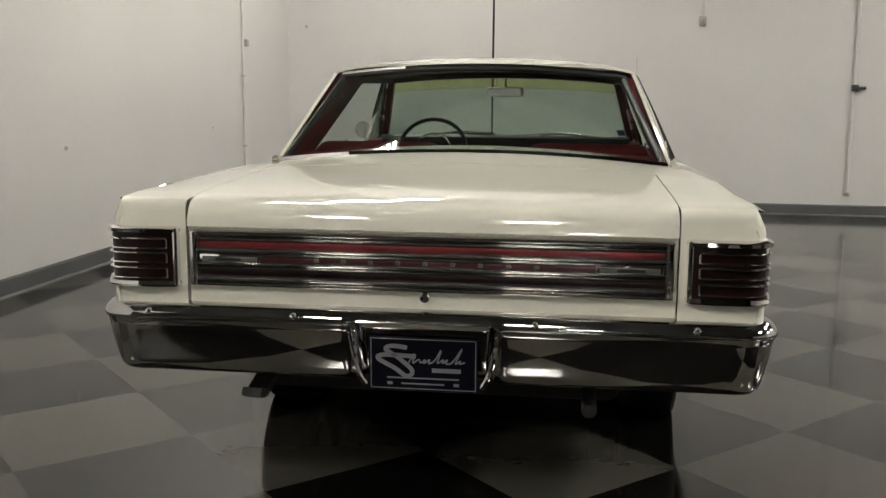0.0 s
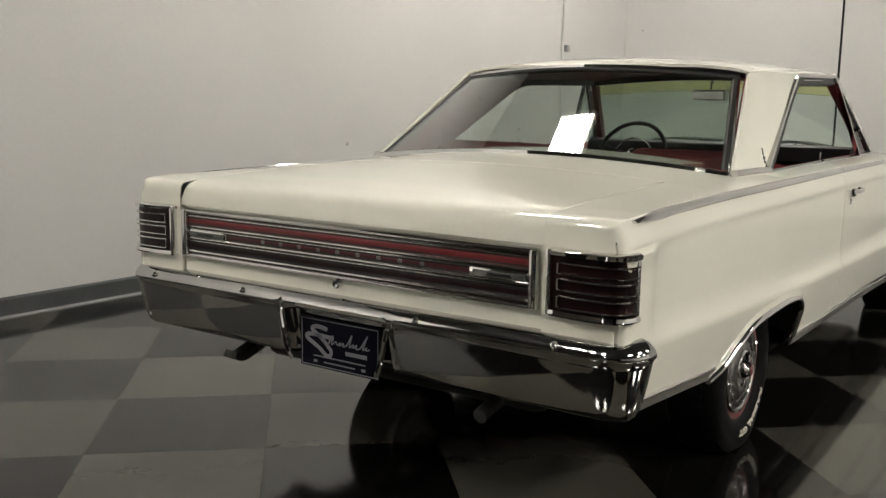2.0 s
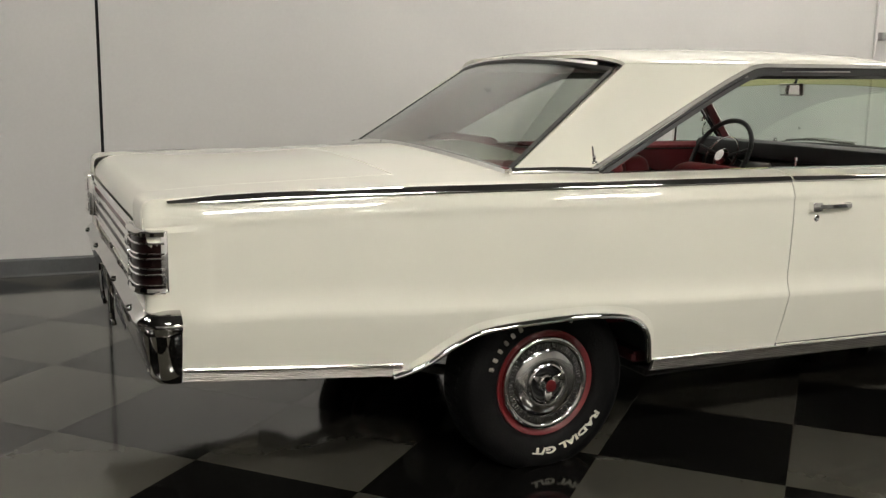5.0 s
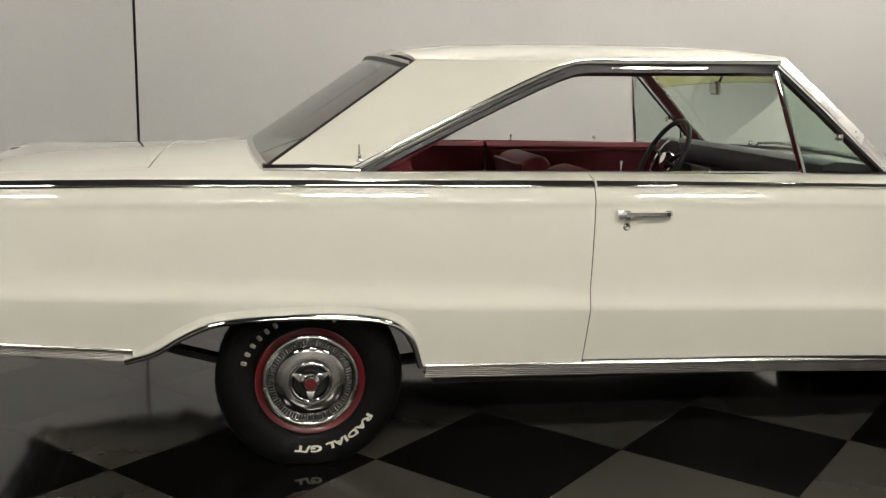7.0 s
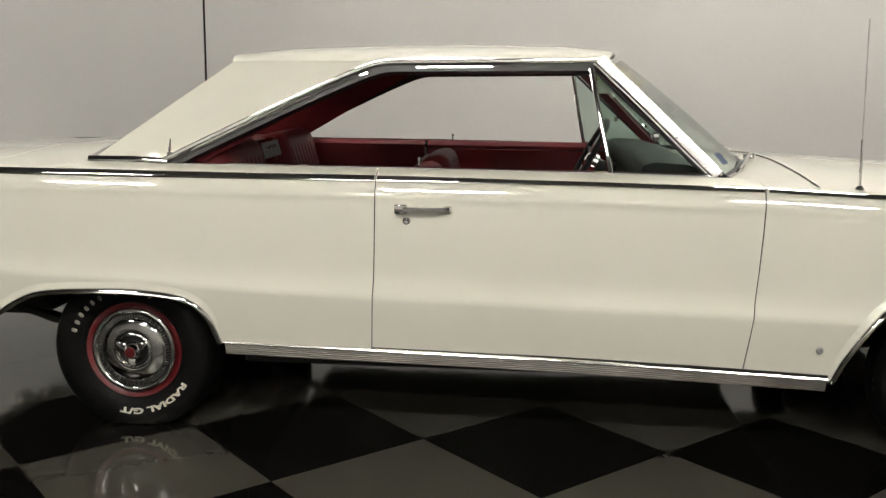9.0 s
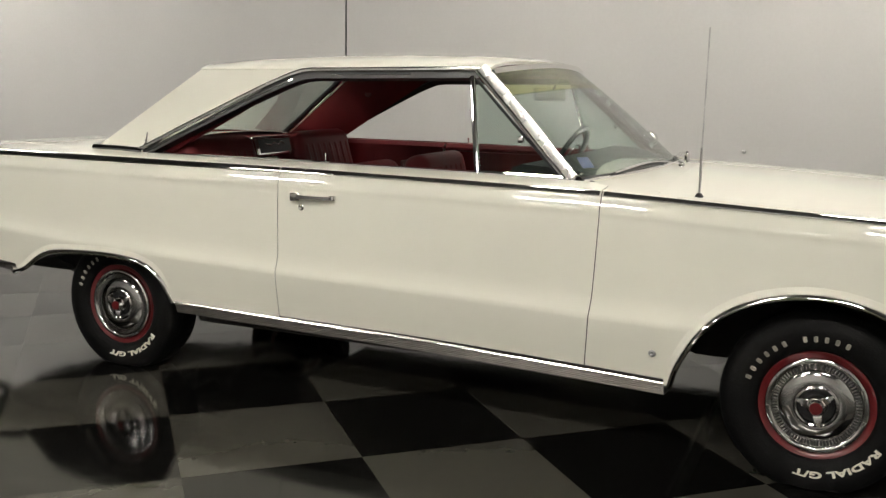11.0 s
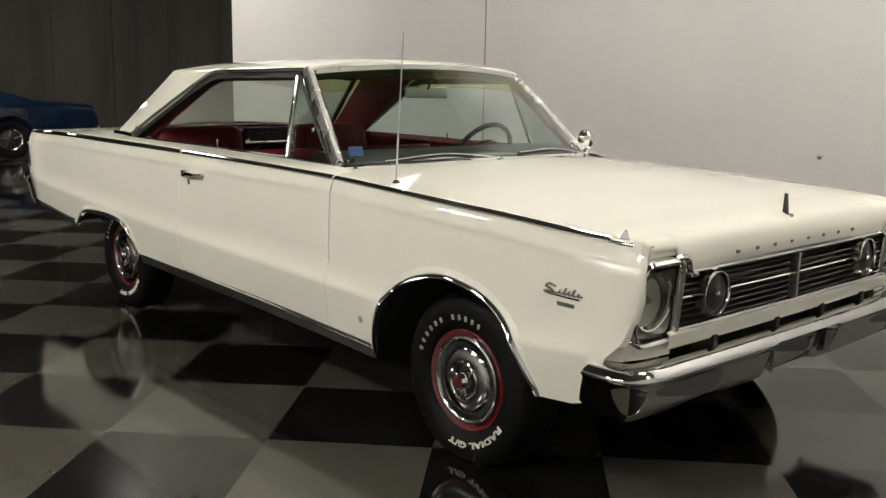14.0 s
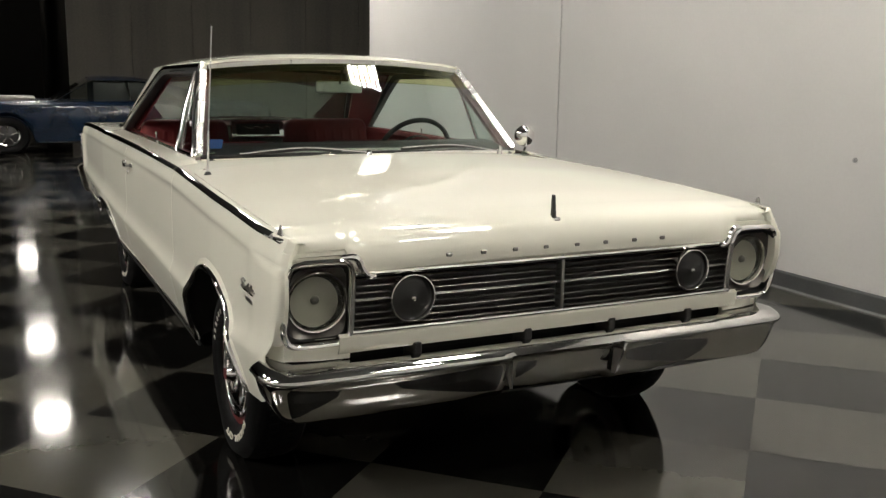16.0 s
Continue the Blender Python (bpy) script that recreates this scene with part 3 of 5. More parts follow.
part("lower_tail", grid([[(x, -2.72, 0.63), (x, -2.70, 0.56), (x, -2.62, 0.47), (x, -2.3, 0.40)] for x in spread(-0.83, 0.83, 12)]), UNDER, car, solid=0.003)

# hood and cowl
hood_rows = [[(x * (half(y) - 0.066), y, hood_top(x * (half(y) - 0.066), y)) for x in spread(-1, 1, 60)] for y in spread(0.93, 2.12, 18)]
for y, d in ((2.15, 0.004), (2.18, 0.012), (2.203, 0.026), (2.218, 0.046), (2.226, 0.072), (2.229, 0.098), (2.228, 0.112), (2.220, 0.119)):
    hood_rows.append([(x, y - 0.02 * (abs(x) / 0.86) ** 2, hood_top(x, 2.16) - d * lerp(abs(x), (0.685, 0.715), (1.0, 0.38))) for x in spread(-0.866, 0.866, 60)])
hood = part("hood", grid(hood_rows), PAINT, car, solid=0.003)
part("cowl", grid([[(x, y, hood_top(x, y) - 0.006) for x in spread(-0.80, 0.80, 16)] for y in spread(0.50, 0.925, 8)]), PAINT, car, solid=0.003)

# roof and sail panels
ROOF_Y = (-1.215, -1.15, -0.95, -0.6, -0.25, 0.1, 0.24, 0.30)
ROOF_MID = (1.352, 1.378, 1.400, 1.413, 1.418, 1.414, 1.402, 1.386)
ROOF_EDGE = (1.315, 1.332, 1.334, 1.338, 1.345, 1.352, 1.354, 1.350)
ROOF_HALF = (0.62, 0.635, 0.655, 0.672, 0.667, 0.655, 0.645, 0.63)


def roof_point(x, y):
    e, m, h = lerp(y, ROOF_Y, ROOF_EDGE), lerp(y, ROOF_Y, ROOF_MID), lerp(y, ROOF_Y, ROOF_HALF)
    return e + (m - e) * max(0.0, 1 - min(1.0, abs(x) / h) ** 2.3) ** 0.66


roof_rows = []
for k in range(25):
    v = k / 24
    row = []
    for i in range(29):
        a = -1 + 2 * i / 28
        a = math.copysign(1 - (1 - abs(a)) ** 2.2, a)
        y0, y1 = -1.115 - 0.075 * (1 - a * a), 0.235 + 0.062 * (1 - a * a)
        y = y0 + (y1 - y0) * v
        x = a * lerp(y, ROOF_Y, ROOF_HALF)
        row.append((x, y, roof_point(x, y)))
    roof_rows.append(row)
roof = part("roof", grid(roof_rows), PAINT, car, solid=0.012)
for s, _ in BOTH_SIDES:
    rows = []
    for k in range(13):
        v = k / 12
        row = []
        for i in range(9):
            u = i / 8
            top = Vector((lerp(-1.112 + 0.525 * u, ROOF_Y, ROOF_HALF), -1.112 + 0.525 * u, 0))
            top.z = roof_point(top.x, top.y)
            low = Vector((0.758 + 0.030 * u, -1.618 + 0.303 * u, 0.975 + 0.004 * u))
            p = top.lerp(low, v)
            bulge = 0.010 * math.sin(math.pi * v) ** 0.8 * min(1, 2.5 * u)
            row.append((p.x + bulge, p.y, p.z))
        rows.append(row)
    part("sail_panel", flip(grid(rows), s), PAINT, car, solid=0.012)
    part("sail_base_trim", flip(sweep([(0.766, -1.615, 0.986), (0.784, -1.45, 0.988), (0.797, -1.31, 0.984)], [(-0.012, -0.016), (0.010, -0.016), (0.014, -0.008), (0.0125, 0.004), (0.006, 0.012), (-0.010, 0.012)]), s), CHROME, car)
    part("sail_emblem", flip(join(rod((0.779, -1.312, 1.008), (0.766, -1.312, 1.062), 0.0045, 8, 0.0025), soft_box(0.766, 0.783, -1.322, -1.300, 1.004, 1.016, 0.003, 2), soft_box(0.766, 0.780, -1.318, -1.305, 1.020, 1.034, 0.003, 2)), s), CHROME, car)
    # drip rail: bright moulding along the side window's upper edge
    rail = smooth_line([(0.800, -1.335, 0.985), (0.760, -1.07, 1.115), (0.712, -0.76, 1.262), (0.690, -0.60, 1.330)], 14)[:-1] + [Vector((0.684, -0.575, 1.335)), Vector((0.680, -0.53, 1.340))] + smooth_line([(0.678, -0.45, 1.341), (0.672, -0.1, 1.347), (0.660, 0.195, 1.352)], 8)
    part("drip_rail", flip(sweep(rail, [(-0.010, -0.010), (0.003, -0.010), (0.006, -0.008), (0.0065, -0.0035), (0.0025, -0.0025), (0.003, -0.0008), (0.0075, 0.0008), (0.0085, 0.004), (0.005, 0.007), (-0.008, 0.007)], (1, 0, 0.3)), s), RAILTRIM, car, "bright double-ribbed drip rail", smooth=50)
    inner_rail = [p + Vector((-0.016, 0.012, -0.030)) for p in rail]
    part("window_channel", flip(sweep(inner_rail, [(-0.022, -0.02), (0.010, -0.02), (0.010, 0.02), (-0.022, 0.02)], (1, 0, 0.3)), s), BLACK, car)
    part("window_channel_trim", flip(sweep([p + Vector((-0.002, 0.010, -0.019)) for p in rail], circle(0.004, 6), (1, 0, 0.3)), s), CHROME, car)
    # front pillar
    pillar = [(0.652, 0.197, 1.350), (0.700, 0.353, 1.205), (0.745, 0.502, 1.06), (0.775, 0.602, 0.965)]
    part("front_pillar", flip(sweep(smooth_line(pillar, 8), [(-0.026, -0.014), (0.006, -0.017), (0.013, -0.013), (0.018, -0.005), (0.019, 0.003), (0.016, 0.010), (0.009, 0.015), (-0.024, 0.016)], (1, 0, 0.4)), s), PILLARTRIM, car, "bright metal front pillar cover", smooth=60)
    part("pillar_moulding", flip(sweep([Vector(p) + Vector((0.014, -0.014, -0.008)) for p in smooth_line(pillar, 8)], circle(0.008, 8), (1, 0, 0.4)), s), CHROME, car)
    part("windscreen_side_trim", flip(sweep([Vector(p) + Vector((0.004, 0.018, 0.008)) for p in smooth_line(pillar, 8)], circle(0.008, 8), (1, 0, 0.4)), s), CHROME, car)
    # vent window
    vent = new("vent_window")
    vent.parent = car
    part("division_bar", flip(sweep([(0.792, 0.246, 0.962), (0.735, 0.205, 1.15), (0.678, 0.172, 1.322)], [(-0.008, -0.010), (0.004, -0.011), (0.009, -0.006), (0.010, 0.0), (0.009, 0.006), (0.004, 0.011), (-0.008, 0.010)], (1, 0, 0.3)), s), CHROME, vent, smooth=60)
    part("sill_bar", flip(sweep([(0.790, 0.25, 0.975), (0.786, 0.57, 0.972)], circle(0.007, 8)), s), CHROME, vent)
    part("sloping_bar", flip(sweep([(0.678, 0.190, 1.310), (0.735, 0.375, 1.14), (0.784, 0.560, 0.975)], circle(0.006, 8), (1, 0, 0.3)), s), BLACK, vent)
    pane = part("pane", flip(([(0.778, 0.252, 0.978), (0.774, 0.55, 0.978), (0.684, 0.192, 1.305), (0.684, 0.180, 1.308)], [(0, 1, 2, 3)]), s), GLASS, vent, smooth=0, solid=0.004)
    pane.visible_shadow = False
    part("latch", flip(soft_box(0.735, 0.760, 0.385, 0.405, 1.085, 1.11, 0.004, 2), s), CHROME, vent)
    part("window_sill_trim", flip(sweep([(0.800, -1.30, 0.976), (0.800, -0.55, 0.977), (0.800, 0.25, 0.972), (0.796, 0.60, 0.966)], [(-0.014, -0.012), (0.006, -0.012), (0.006, 0.003), (-0.014, 0.005)]), s), CHROME, car)

# windscreen
ws_rows, band_rows = [], []
for k in range(13):
    v = k / 12
    row = []
    for i in range(25):
        a = -1 + i / 12
        top = Vector((0.632 * a, 0.230 + 0.075 * (1 - abs(a) ** 2.4), 1.345 + 0.034 * (1 - a * a)))
        low = Vector((0.765 * a, 0.634 + 0.170 * (1 - abs(a) ** 2.2), 0.960 + 0.020 * (1 - a * a)))
        p = top.lerp(low, v)
        p.z += 0.012 * math.sin(math.pi * v)
        row.append(tuple(p))
    ws_rows.append(row)
wind = part("windscreen", grid(ws_rows[3:]), GLASS, car, solid=0.004)
wind.visible_shadow = False
band = part("windscreen_shade_band", grid(ws_rows[:4]), SHADEBAND, car, "yellow-green tinted band", solid=0.004)
band.visible_shadow = False
part("windscreen_header", sweep([Vector(p) + Vector((0, 0.004, 0.004)) for p in ws_rows[0]], [(-0.010, -0.014), (0.008, -0.014), (0.010, 0.006), (-0.010, 0.008)]), CHROME, car)
part("windscreen_base_trim", sweep([Vector(p) + Vector((0, 0.006, 0.0)) for p in ws_rows[-1]], circle(0.008, 8)), CHROME, car)
part("windscreen_gasket", join(sweep([Vector(p) + Vector((0, -0.004, -0.008)) for p in ws_rows[0]], circle(0.016, 8)), sweep([Vector(p) + Vector((0, -0.006, 0.002)) for p in ws_rows[-1]], circle(0.012, 8))), BLACK, car)

# rear window
rg_rows = []
for k in range(13):
    v = k / 12
    row = []
    for i in range(29):
        a = -1 + i / 14
        top = Vector((0.606 * a, -1.122 - 0.072 * (1 - abs(a) ** 2.2), 1.322 + 0.036 * (1 - a * a)))
        low = Vector((0.744 * a, -1.606 - 0.060 * (1 - abs(a) ** 2.2), 0.985 + 0.044 * (1 - a * a)))
        p = top.lerp(low, v)
        p.z += 0.001 * math.sin(math.pi * v) * (1 - a * a)
        row.append(tuple(p))
    rg_rows.append(row)
rear_glass = part("rear_window", grid(rg_rows), GLASSTINT, car, solid=0.004)
rear_glass.visible_shadow = False
flat = [(-0.014, -0.006), (0.014, -0.006), (0.012, 0.007), (-0.012, 0.007)]
part("rear_window_top_trim", sweep([Vector(p) + Vector((0, 0.004, 0.004)) for p in rg_rows[0]], flat), CHROME, car)
part("rear_window_base_trim", sweep([Vector(p) + Vector((0, -0.006, 0.0)) for p in rg_rows[-1]], flat), CHROME, car)
for s, _ in BOTH_SIDES:
    part("rear_window_side_trim", flip(sweep([Vector(r[-1]) + Vector((-0.004, 0.014, -0.002)) for r in rg_rows], [(-0.011, -0.008), (0.011, -0.008), (0.009, 0.006), (-0.009, 0.006)], (1, 0, 0.4)), s), CHROME, car)
part("rear_window_gasket", join(sweep([Vector(p) + Vector((0, -0.012, -0.010)) for p in rg_rows[0]], circle(0.012, 6)), sweep([Vector(r[0]) + Vector((0.012, 0, -0.006)) for r in rg_rows], circle(0.014, 6), (1, 0, 0)), sweep([Vector(r[-1]) + Vector((-0.012, 0, -0.006)) for r in rg_rows], circle(0.014, 6), (1, 0, 0))), BLACK, car)

# underbody
part("floor_pan", soft_box(-0.78, 0.78, -1.06, 0.97, 0.25, 0.30, 0.01, 1), UNDER, car)
part("trunk_floor", soft_box(-0.80, 0.80, -2.60, -2.04, 0.42, 0.46, 0.01, 1), UNDER, car)
part("fuel_tank", soft_box(-0.55, 0.55, -2.50, -1.93, 0.335, 0.44, 0.04, 3), UNDER, car)
part("engine_block", soft_box(-0.50, 0.50, 1.0, 2.12, 0.30, 0.78, 0.03, 2), UNDER, car)
part("rear_tunnel", soft_box(-0.53, 0.53, -2.05, -1.08, 0.44, 0.66, 0.03, 2), UNDER, car)
part("front_apron", soft_box(-0.80, 0.80, 1.90, 2.16, 0.36, 0.42, 0.02, 2), UNDER, car)
part("rear_axle", join(rod((-0.62, -1.473, 0.297), (0.62, -1.473, 0.297), 0.04, 12), soft_box(-0.13, 0.13, -1.62, -1.34, 0.19, 0.40, 0.06, 3)), UNDER, car)
for s, _ in BOTH_SIDES:
    part("leaf_spring", flip(sweep(smooth_line([(0.53, -2.12, 0.40), (0.53, -1.80, 0.30), (0.53, -1.47, 0.245), (0.53, -1.1, 0.27), (0.53, -0.90, 0.32)], 12), [(-0.03, -0.012), (0.03, -0.012), (0.03, 0.012), (-0.03, 0.012)]), s), UNDER, car)
    for y in (-0.553, 0.741):
        part("door_seam", flip(seamed(grid([[(side_x(y + d, z) - 0.010, y + d, z) for z in spread(low_edge(y) + 0.01, belt(y) - 0.004, 12)] for d in (-0.012, 0.012)])), s), HOLE, car)
# ---- wheels ----


def wheel(name, x, y, s):
    """A radial tyre with raised lettering on a red rim with a finned bright cover."""
    w = new(name)
    w.parent = car
    w.matrix_basis = pose(x * s, y, 0.283, 0, 0, 0 if s > 0 else 180)
    R, r = 0.310, 0.180
    shape = turned([(-0.075, r), (-0.10, 0.20), (-0.112, 0.235), (-0.108, 0.275), (-0.09, 0.298), (-0.05, R), (0.03, R), (0.068, 0.300), (0.085, 0.280), (0.092, 0.245), (0.088, 0.215), (0.078, 0.192), (0.068, 0.182), (0.06, r), (-0.075, r)], 96)
    shape = [(a * (1 + 0.10 * max(0, -z - 0.21) / 0.08), b, max(z, -0.2825)) for a, b, z in shape[0]], shape[1]
    tyre = part("tyre", shape, RUBBER, w)
    lugs = []
    for k in range(56):
        t = 2 * math.pi * k / 56
        if math.sin(t) > -0.86:
            for a in (-0.040, 0.018):
                lugs.append(moved(box(a - 0.016, a + 0.016, -0.0065, 0.0065, R - 0.006, R + 0.0012), Matrix.Rotation(t - math.pi / 2, 4, "X")))
    part("tread", join(*lugs), RUBBER, tyre, smooth=0, kind="stuff")
    part("rim", turned([(-0.07, 0.172), (0.0, 0.160), (0.045, 0.166), (0.060, 0.176), (0.066, 0.181), (0.070, 0.181), (0.069, 0.175), (0.060, 0.160), (0.052, 0.150), (0.052, 0.02)], 64), REDPAINT, w, "red-painted steel rim")
    part("brake_drum", turned([(-0.10, 0.03), (-0.10, 0.13), (0.02, 0.13), (0.02, 0.03)], 32), UNDER, w)
    cover = part("wheel_cover", turned([(0.058, 0.159), (0.068, 0.1605), (0.0735, 0.158), (0.0765, 0.153), (0.0770, 0.148), (0.0745, 0.142), (0.0695, 0.138), (0.066, 0.136), (0.0655, 0.120), (0.0690, 0.117), (0.0725, 0.112), (0.0762, 0.103), (0.0788, 0.093), (0.0802, 0.083), (0.0808, 0.075), (0.0800, 0.071), (0.0830, 0.0675), (0.0845, 0.064), (0.0820, 0.060), (0.0700, 0.056), (0.0620, 0.050), (0.0610, 0.036), (0.074, 0.033), (0.080, 0.028), (0.081, 0.0005)], 72), HUBCHROME, w, "bright finned wheel cover", smooth=30)
    fins = []
    for i in range(80):
        t = 2 * math.pi * i / 80
        c, sn = math.cos(t), math.sin(t)
        fin = box(0.064, 0.0725, -0.0022, 0.0022, 0.1205, 0.1365)
        fins.append(moved(fin, Matrix.Rotation(t, 4, "X")))
    part("fin_ring", join(*fins), ALLOY, cover, smooth=0)
    part("groove_ring", turned([(0.0655, 0.1365), (0.0668, 0.1365), (0.0668, 0.1205), (0.0655, 0.1205)], 64), BLACK, cover)
    part("well_ring", turned([(0.0705, 0.0560), (0.0640, 0.0505), (0.0626, 0.049), (0.0622, 0.037), (0.0640, 0.0360)], 48), BLACK, cover)
    spin = pose(0, 0, 0, 180 + 12 * (y > 0), 0, 0)
    part("spinner_hub", moved(turned([(0.066, 0.036), (0.088, 0.032), (0.098, 0.026), (0.104, 0.021), (0.106, 0.0205)], 32), spin), CHROME, w)
    for k in range(3):
        t = 2 * math.pi * k / 3
        ear = ([(0.088, -0.016, 0.018), (0.088, 0.016, 0.018), (0.094, -0.013, 0.040), (0.094, 0.013, 0.040), (0.090, -0.005, 0.068), (0.090, 0.005, 0.068), (0.074, -0.017, 0.018), (0.074, 0.017, 0.018), (0.080, -0.013, 0.040), (0.080, 0.013, 0.040), (0.082, -0.004, 0.068), (0.082, 0.004, 0.068)], [(0, 1, 3, 2), (2, 3, 5, 4), (6, 8, 9, 7), (8, 10, 11, 9), (0, 2, 8, 6), (2, 4, 10, 8), (1, 7, 9, 3), (3, 9, 11, 5), (4, 5, 11, 10)])
        part("spinner_ear", moved(ear, spin @ Matrix.Rotation(t, 4, "X")), CHROME, w, bevel=0.002, smooth=40)
    part("medallion", turned([(0.1055, 0.0205), (0.108, 0.019), (0.109, 0.0005)], 32), REDPAINT, w, "red centre medallion")
    for a in range(9):
        t = 2 * math.pi * a / 9 + 0.3
        part("rivet", moved(soft_box(0.072, 0.0795, -0.002, 0.002, 0.144, 0.157, 0.0012, 1), Matrix.Rotation(t, 4, "X")), CHROME, cover)
    # lettering on the sidewall, read from outside
    def wrapped(geom, start, radius):
        out = []
        for u, v, d in geom[0]:
            t = start - u * 1.88 / radius
            rr = radius - 0.010 + v
            sag = 1 + 0.10 * max(0.0, -rr * math.sin(t) - 0.21) / 0.08
            out.append(((0.0920 + d * 0.5) * sag, rr * math.cos(t), rr * math.sin(t)))
        return out, geom[1]
    word = text_geom("RADIAL G/T", 0.029, 0.006)
    part("raised_letters", wrapped(word, radians(-30), 0.228), LETTER, tyre, "raised white lettering", smooth=0)
    for k in range(12):
        if k == 6:
            continue
        t = radians(161 - 8.3 * k)
        bar = moved(soft_box(0.088, 0.0925, -0.0065, 0.0065, 0.217, 0.238, 0.003, 1), Matrix.Rotation(t - math.pi / 2, 4, "X"))
        part("raised_bar", bar, LETTERDIM, tyre)
    return w


for s, _ in BOTH_SIDES:
    wheel("rear_wheel", 0.722, -1.473, s)
    wheel("front_wheel", 0.782, 1.473, s)

# ---- car: tail, bumpers, nose ----


def bar_x(x0, x1, y, z0, z1, out):
    """A half-round bright bar across the car, bulging by out towards the rear (negative: the front)."""
    sec = []
    zc, h = (z0 + z1) / 2, (z1 - z0) / 2
    for k in range(7):
        t = -math.pi / 2 + math.pi * k / 6
        sec.append((out * math.cos(t), zc + h * math.sin(t)))
    rows = [[(x, y - o, z) for o, z in sec] + [(x, y + 0.004 * (1 if out > 0 else -1), z1), (x, y + 0.004 * (1 if out > 0 else -1), z0)] for x in spread(x0, x1, 6)]
    return grid(rows, True, True)


tail = new("tail_trim_panel")
tail.parent = car
YT = -2.738
part("backing", box(-0.652, 0.652, YT - 0.004, YT + 0.002, 0.712, 0.855), BLACK, tail, smooth=0)
for z0, z1, o in ((0.846, 0.861, 0.018), (0.834, 0.8445, 0.015), (0.8015, 0.811, 0.014), (0.7920, 0.8000, 0.012), (0.7640, 0.7740, 0.014), (0.7545, 0.7625, 0.012), (0.7205, 0.7310, 0.014), (0.704, 0.719, 0.017)):
    part("bright_bar", bar_x(-0.655, 0.655, YT, z0, z1, o), CHROME, tail)
part("red_bar", bar_x(-0.632, 0.632, YT, 0.8112, 0.8338, 0.006), LENSRED, tail, "bright red painted bar")
part("dark_red_bar", bar_x(-0.632, 0.632, YT, 0.7742, 0.7918, 0.005), LENSMID, tail)
part("dark_red_bar", bar_x(-0.632, 0.632, YT, 0.7312, 0.7543, 0.005), LENSDARK, tail)
for k in range(9):
    part("bar_letter", soft_box(-0.30 + 0.075 * k - 0.007, -0.30 + 0.075 * k + 0.007, YT - 0.008, YT - 0.003, 0.7775, 0.7885, 0.002, 1), SILLMETAL, tail)
for s, _ in BOTH_SIDES:
    part("end_cap", flip(soft_box(0.634, 0.657, YT - 0.020, YT + 0.002, 0.707, 0.858, 0.006, 2), s), CHROME, tail)
    lamp = part("reverse_lamp", flip(soft_box(0.455, 0.632, YT - 0.013, YT, 0.7700, 0.7950, 0.004, 2), s), CHROME, tail, "clear reversing lamp in a chrome frame")
    part("lens", flip(soft_box(0.466, 0.622, YT - 0.016, YT - 0.004, 0.7745, 0.7905, 0.003, 2), s), LENSWHITE, lamp)
    part("lamp_slot", flip(soft_box(0.510, 0.585, YT - 0.0175, YT - 0.006, 0.777, 0.788, 0.002, 1), s), BLACK, lamp)
part("trunk_lock", turned([(-2.736, 0.001), (-2.752, 0.001), (-2.754, 0.010), (-2.750, 0.014), (-2.736, 0.016)], 20, "y"), CHROME, car).location = (0, 0, 0.692)

for s, _ in BOTH_SIDES:
    lamp = new("tail_lamp")
    lamp.parent = car
    wrap = [(0.690, -2.737), (0.700, -2.760), (0.760, -2.768), (0.835, -2.768), (0.867, -2.761), (0.886, -2.749), (0.8965, -2.730), (0.9005, -2.698)]
    wrap2 = [(x - 0.0035, y + 0.007) for x, y in wrap[1:]]
    part("lens", flip(grid([[(x, y, z) for x, y in wrap2] for z in spread(0.712, 0.860, 6)]), s), LENSDARK, lamp, "dark red lens behind ribs", solid=0.006)
    part("top_frame", flip(sweep([(x, y, 0.861) for x, y in wrap], [(-0.016, -0.007), (0.008, -0.007), (0.010, 0.003), (0.0, 0.009), (-0.016, 0.009)]), s), CHROME, lamp)
    part("bottom_frame", flip(sweep([(x, y, 0.711) for x, y in wrap], [(-0.016, -0.009), (0.004, -0.009), (0.010, -0.003), (0.008, 0.007), (-0.016, 0.007)]), s), CHROME, lamp)
    part("inner_frame", flip(soft_box(0.688, 0.702, -2.768, -2.735, 0.704, 0.868, 0.004, 2), s), CHROME, lamp)
    for z0, z1 in ((0.8085, 0.836), (0.769, 0.796), (0.725, 0.754)):
        part("cell_end", flip(soft_box(0.716, 0.722, -2.770, -2.750, z0, z1, 0.002, 1), s), CHROME, lamp)
    part("outer_frame", flip(soft_box(0.886, 0.903, -2.708, -2.688, 0.704, 0.868, 0.005, 2), s), CHROME, lamp)
    for z in (0.725, 0.754, 0.769, 0.796, 0.8085, 0.836):
        part("rib", flip(sweep([(x + (0.022 if i == 0 else 0), y, z) for i, (x, y) in enumerate(wrap[1:])], [(-0.010, -0.0028), (0.003, -0.0026), (0.006, 0.0), (0.003, 0.0026), (-0.010, 0.0028)]), s), CHROME, lamp)


